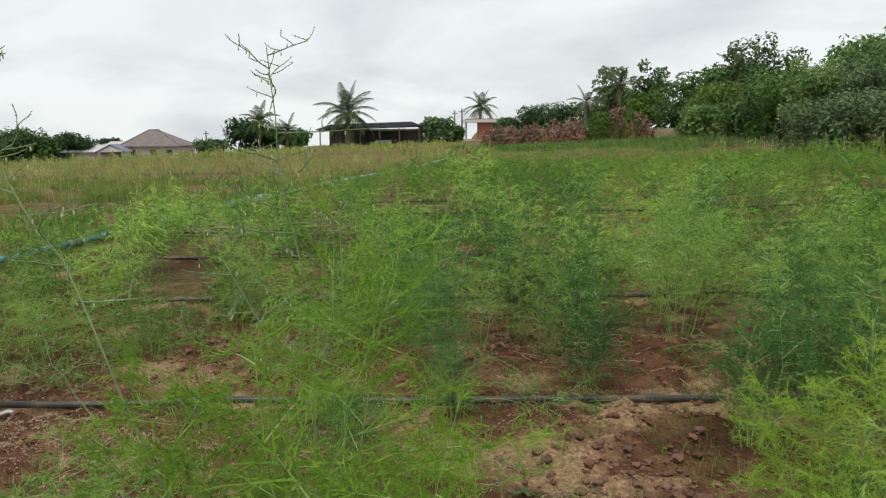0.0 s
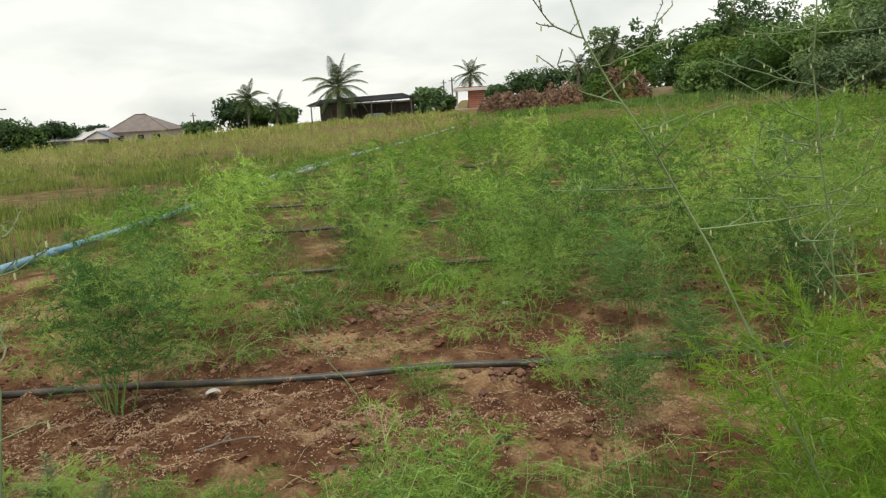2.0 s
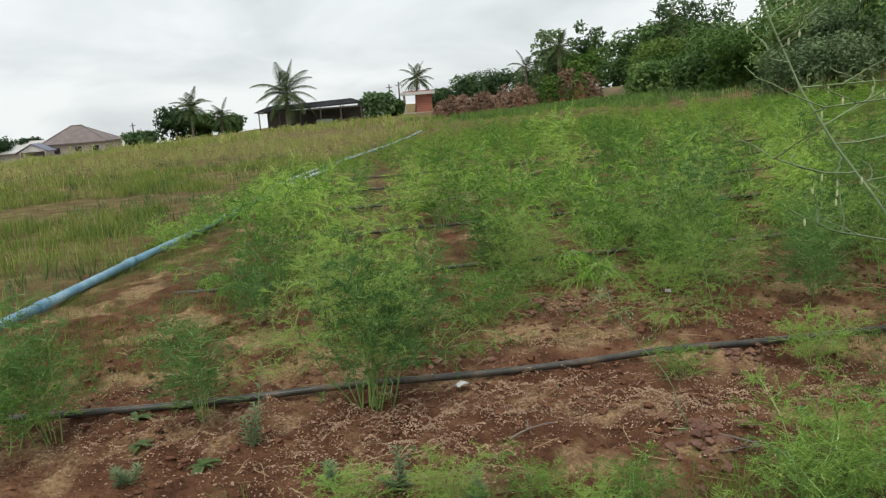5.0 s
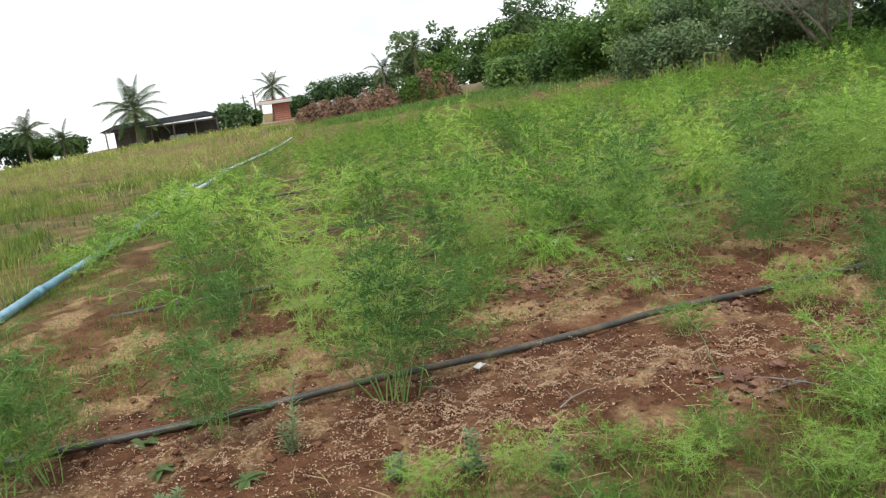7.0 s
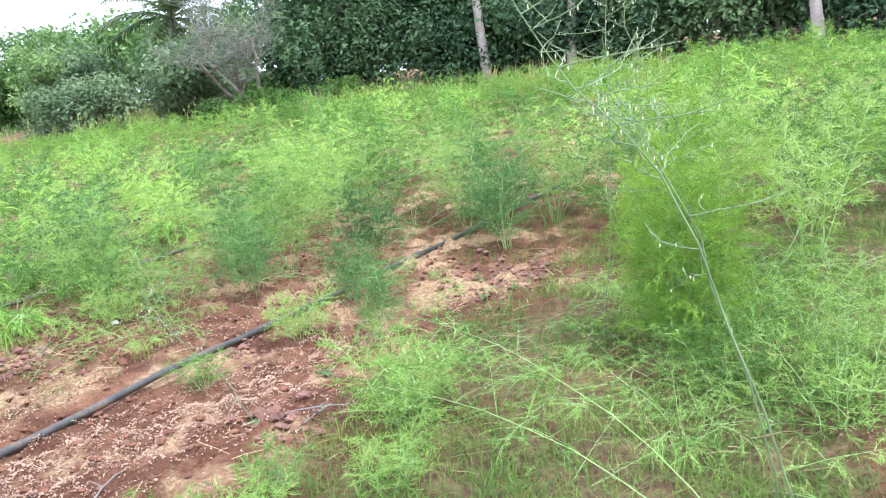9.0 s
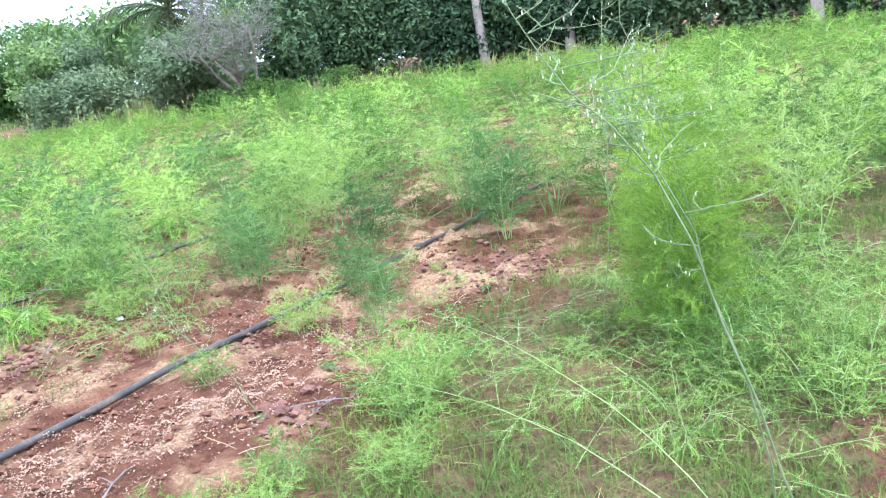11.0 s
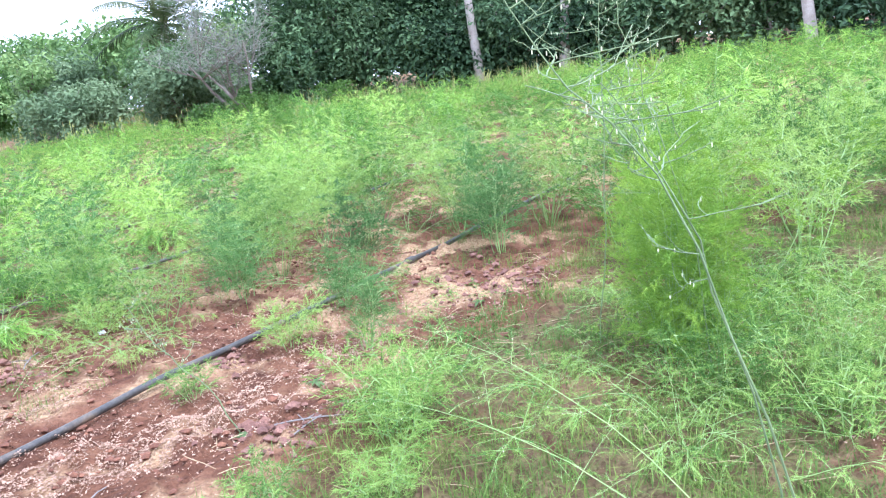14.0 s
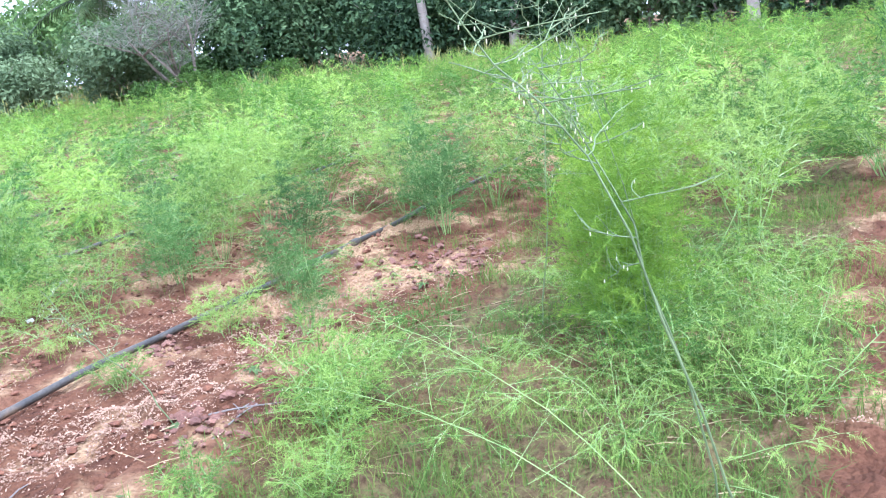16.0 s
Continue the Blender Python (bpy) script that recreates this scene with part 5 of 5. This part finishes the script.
pale_trunk(19.6, 11.9, 4.6, -0.06, 1)
pale_trunk(19.9, 9.2, 4.6, -0.03, 2)
pale_trunk(20.4, 2.6, 4.6, 0.02, 3)

# ---- heap of cut branches ----


def brush_heap():
    rng, nr = random.Random(77), np.random.default_rng(77)
    ob = thing("brush_heap", "long heap of cut branches with dried red-brown leaves", "brush heap", at=(0, 0, 0))
    lobes = []
    for k in range(30):
        u = k / 29
        x = 3.9 + 12.0 * u + rng.uniform(-0.3, 0.3)
        top = 1.25 + 0.85 * u + (0.4 if 0.66 < u < 0.95 else 0) + rng.uniform(-0.35, 0.3)
        r = rng.uniform(0.55, 1.0)
        lobes.append((x, 58 + rng.uniform(-0.8, 0.8), gz(x, 58), top, r))
    for x, y, z, top, r in lobes:
        n = 10
        core = Soup()
        for i in range(n):
            a, b = 2 * math.pi * i / n, 2 * math.pi * (i + 1) / n
            core.face((x + r * math.cos(a), y + r * math.sin(a), z - 0.05), (x + r * math.cos(b), y + r * math.sin(b), z - 0.05), (x, y, z + top * 0.75))
        part("core", core, CLOD, ob)
    pts, nrm, gp, gn = [], [], [], []
    for k, (x, y, z, top, r) in enumerate(lobes):
        d = nr.normal(0, 1, (420, 3))
        d /= np.linalg.norm(d, axis=1, keepdims=True)
        d[:, 2] = np.abs(d[:, 2])
        q = np.array((x, y, z)) + d * (r, r, top) * (0.8 + 0.25 * nr.random((420, 1)))
        (gp if k in (18, 19, 20, 21, 22, 26) else pts).append(q)
        (gn if k in (18, 19, 20, 21, 22, 26) else nrm).append(d)
    for name, p, n, mat, text in (("dried_leaves", pts, nrm, DEAD_LEAF, "curled red-brown dry leaves"), ("green_leaves", gp, gn, LEAF_LIGHT, "green leaves on fresh branches")):
        v, f = leaf_quads(nr, np.concatenate(p), np.concatenate(n), 0.24, 0.55)
        me = bpy.data.meshes.new(name)
        me.from_pydata(v.tolist(), [], f.tolist())
        me.materials.append(mat)
        part(name, me, mat, ob, text)
    for k in range(46):
        x, y, z, top, r = rng.choice(lobes)
        s = Soup()
        p = bend_path((x + rng.uniform(-r, r), y + rng.uniform(-r, r), z + top * 0.4), (rng.gauss(0, 1), rng.gauss(0, 1), rng.uniform(0.1, 0.9)), rng.uniform(0.7, 1.7), 4, 0.05, rng, 0.15)
        s.tube(p, [0.035, 0.03, 0.025, 0.018, 0.01], 5)
        part("branch", s, BARK if k % 3 else PALE_BARK, ob)


brush_heap()


def earth_mound():
    bm = bmesh.new()
    bmesh.ops.create_grid(bm, x_segments=24, y_segments=12, size=1)
    for v in bm.verts:
        r = v.co.x ** 2 + v.co.y ** 2
        z = 0.95 * max(0.0, 1 - r) ** 0.8 - 0.1
        v.co = Vector((v.co.x * 3.4, v.co.y * 2.4, z + 0.12 * noise.noise(v.co * 3)))
    me = bpy.data.meshes.new("earth_mound")
    bm.to_mesh(me)
    bm.free()
    me.materials.append(MOUND)
    me.shade_smooth()
    ob = tagged(new("earth_mound", me), "low earth mound with thin dry grass", "mound")
    ob.location = (19.2, 61, gz(19.2, 61) - 0.05)


earth_mound()

# ---- buildings beyond the field ----


def corrugated(S, a, b, c, d, ribs, deep=0.06, thick=0.05):
    """A ribbed sheet from edge a-b to edge d-c, with an underside."""
    a, b, c, d = map(Vector, (a, b, c, d))
    nrm = (b - a).cross(d - a).normalized()
    for lift_, flip in ((0, False), (-thick, True)):
        for i in range(ribs):
            u, w, mid = i / ribs, (i + 1) / ribs, (i + 0.5) / ribs
            for s0, s1, h0, h1 in ((u, mid, 0, deep), (mid, w, deep, 0)):
                q = [a.lerp(b, s0) + nrm * (h0 + lift_), a.lerp(b, s1) + nrm * (h1 + lift_), d.lerp(c, s1) + nrm * (h1 + lift_), d.lerp(c, s0) + nrm * (h0 + lift_)]
                S.face(*(reversed(q) if flip else q))


def open_shed():
    z0 = -0.9
    ob = thing("open_shed", "long open-sided shed with a low dark metal roof", "shed", at=(0, 0, 0))
    S = Soup()
    corrugated(S, (-14.2, 83.4, 1.55), (-2.2, 83.4, 1.85), (-3.6, 87, 2.4), (-13.0, 87, 2.15), 40)
    part("roof", S, ROOF_DARK, ob, "dark weathered metal sheet roof")
    S = Soup()
    corrugated(S, (-13.0, 87.05, 2.15), (-3.6, 87.05, 2.4), (-2.4, 90.6, 1.85), (-14.2, 90.6, 1.55), 40)
    part("roof", S, ROOF_DARK, ob)
    for i in range(6):
        x = -13.6 + 11.0 * i / 5
        top = 1.5 + 0.3 * i / 5
        for y in (83.6, 90.2):
            s = Soup()
            s.tube([(x, y, z0 - 0.2), (x, y, 0.4), (x + 0.02, y, top)], [0.075, 0.07, 0.065], 8)
            part("post", s, TIMBER, ob)
    s = Soup()
    s.box((-13.8, 83.5, 1.42), (-2.5, 83.64, 1.54))
    part("beam", s, TIMBER, ob)
    s = Soup()
    s.box((-13.6, 90.3, z0 - 0.2), (-2.6, 90.45, 1.62))
    part("back_wall", s, TIMBER, ob, "dark boarded back wall")
    s = Soup()
    s.box((-7.6, 84.6, z0 - 0.2), (-5.9, 86.0, 0.35))
    t = tagged(new("stacked_crates", s.mesh("stacked_crates", CLOTH)), "covered stack of goods under a faded tarpaulin", "crates")
    return t


open_shed()


def brick_hut():
    ob = thing("brick_hut", "small red brick hut with a pale slab roof and porch", "hut", at=(0, 0, 0))
    z0 = gz(5, 100) - 0.1
    s = Soup()
    # walls with an opening to the porch
    s.box((4.3, 98.6, z0), (6.3, 98.8, 2.35))
    s.box((6.1, 98.8, z0), (6.3, 101.4, 2.35))
    s.box((4.3, 101.2, z0), (6.1, 101.4, 2.35))
    s.box((4.3, 98.8, z0), (4.5, 99.4, 2.35))
    s.box((4.3, 100.6, z0), (4.5, 101.2, 2.35))
    s.box((4.3, 99.4, 1.95), (4.5, 100.6, 2.35))
    part("wall", s, BRICK, ob, "red brick wall")
    courses = Soup()
    for i in range(9):
        courses.box((4.28, 98.585, z0 + 0.25 * i + 0.22), (6.32, 98.6, z0 + 0.25 * i + 0.25))
    part("mortar_course", courses, PLASTER, ob)
    s = Soup()
    s.box((2.4, 98.0, 2.36), (6.7, 101.9, 2.74))
    part("roof", s, ROOF_WHITE, ob, "pale concrete slab roof")
    s = Soup()
    s.box((2.7, 98.4, 2.74), (6.4, 101.6, 2.86))
    part("parapet", s, BRICK, ob)
    for x, y in ((2.8, 98.6), (2.8, 101.3)):
        s = Soup()
        s.box((x - 0.1, y - 0.1, z0), (x + 0.1, y + 0.1, 2.35))
        part("porch_post", s, PLASTER, ob)
    s = Soup()
    s.box((2.5, 98.2, z0 - 0.1), (6.6, 101.8, z0 + 0.18))
    part("plinth", s, PLASTER, ob)


brick_hut()


def utility_pole(x, y, height, label="weathered timber utility pole with a crossarm"):
    ob = thing("utility_pole", label, "pole", "utility poles", at=(x, y, gz(x, y) - 0.1))
    s = Soup()
    s.tube([(0, 0, 0), (0, 0, height)], [0.13, 0.09], 10)
    part("pole", s, TIMBER, ob, smooth=True)
    s = Soup()
    s.box((-0.45, -0.05, height - 0.5), (0.45, 0.05, height - 0.4))
    part("crossarm", s, TIMBER, ob)


utility_pole(2.3, 103, 4.4)
utility_pole(1.3, 118, 4.6)
utility_pole(-37.6, 118, 3.6)


def hip_house():
    z0, eave = -3.1, -0.45
    ob = thing("house", "low house with a brown hipped roof and plain walls", "house", at=(0, 0, 0))
    x0, x1, y0, y1 = -49.0, -39.6, 112, 120
    s = Soup()
    s.box((x0 + 0.4, y0 + 0.4, z0), (x1 - 0.4, y0 + 0.65, eave))
    s.box((x0 + 0.4, y1 - 0.65, z0), (x1 - 0.4, y1 - 0.4, eave))
    s.box((x0 + 0.4, y0 + 0.65, z0), (x0 + 0.65, y1 - 0.65, eave))
    s.box((x1 - 0.65, y0 + 0.65, z0), (x1 - 0.4, y1 - 0.65, eave))
    part("wall", s, PLASTER, ob)
    top = 1.95
    a, b, c, d = (x0, y0, eave), (x1, y0, eave), (x1, y1, eave), (x0, y1, eave)
    p, q = (x0 + 3.3, 116, top), (x1 - 4.6, 116, top)
    for name, pts in (("roof_front", (a, b, q, p)), ("roof_end", (b, c, q)), ("roof_back", (c, d, p, q)), ("roof_end", (d, a, p))):
        s = Soup()
        low = [Vector(v) - Vector((0, 0, 0.12)) for v in pts]
        s.face(*pts)
        s.face(*reversed(low))
        for i in range(len(pts)):
            j = (i + 1) % len(pts)
            s.face(pts[i], low[i], low[j], pts[j])
        part(name, s, ROOF_BROWN, ob)
    for e, g in ((a, p), (b, q), (p, q)):
        s = Soup()
        s.tube([Vector(e) + Vector((0, 0, 0.03)), Vector(g) + Vector((0, 0, 0.03))], [0.09, 0.09], 6)
        part("ridge_cap", s, ROOF_BROWN, ob)
    for wx in (-46.8, -43.8, -41.4):
        s = Soup()
        s.box((wx - 0.5, y0 + 0.36, -1.9), (wx + 0.5, y0 + 0.396, -0.95))
        w = part("window", s, PLASTER, ob)
        g = Soup()
        g.box((wx - 0.42, y0 + 0.33, -1.82), (wx + 0.42, y0 + 0.356, -1.03))
        part("pane", g, GLASSY, w)


hip_house()


def low_annexe():
    z0 = -3.4
    ob = thing("outbuilding", "long low outbuilding with a pale sheet roof", "outbuilding", at=(0, 0, 0))
    s = Soup()
    s.box((-60.8, 110.6, z0), (-49.4, 115.4, -1.3))
    part("wall", s, PLASTER, ob)
    s = Soup()
    corrugated(s, (-61.4, 110.2, -1.25), (-49.0, 110.2, -1.25), (-49.4, 115.6, 0.25), (-57.0, 115.6, 0.25), 36)
    part("roof", s, ROOF_WHITE, ob, "pale weathered sheet roof")
    ob = thing("porch", "small gabled porch with a slate-blue roof", "porch", at=(0, 0, 0))
    s = Soup()
    for sx in (-1, 1):
        pts = [Vector((-48.6, 108.6, -0.05)), Vector((-48.6, 111.4, -0.05)), Vector((-48.6 + 2.2 * sx, 111.4, -1.15)), Vector((-48.6 + 2.2 * sx, 108.6, -1.15))]
        low = [v - Vector((0, 0, 0.1)) for v in pts]
        s.face(*pts)
        s.face(*reversed(low))
        for i in range(4):
            s.face(pts[i], low[i], low[(i + 1) % 4], pts[(i + 1) % 4])
    part("roof", s, ROOF_BLUE, ob)
    s = Soup()
    s.face((-50.5, 108.75, -1.2), (-46.7, 108.75, -1.2), (-48.6, 108.75, -0.2))
    s.face((-48.6, 108.85, -0.2), (-46.7, 108.85, -1.2), (-50.5, 108.85, -1.2))
    part("gable", s, ROOF_WHITE, ob)
    for x in (-50.3, -46.9):
        s = Soup()
        s.box((x - 0.1, 108.7, z0), (x + 0.1, 108.9, -1.2))
        part("post", s, PLASTER, ob)


low_annexe()
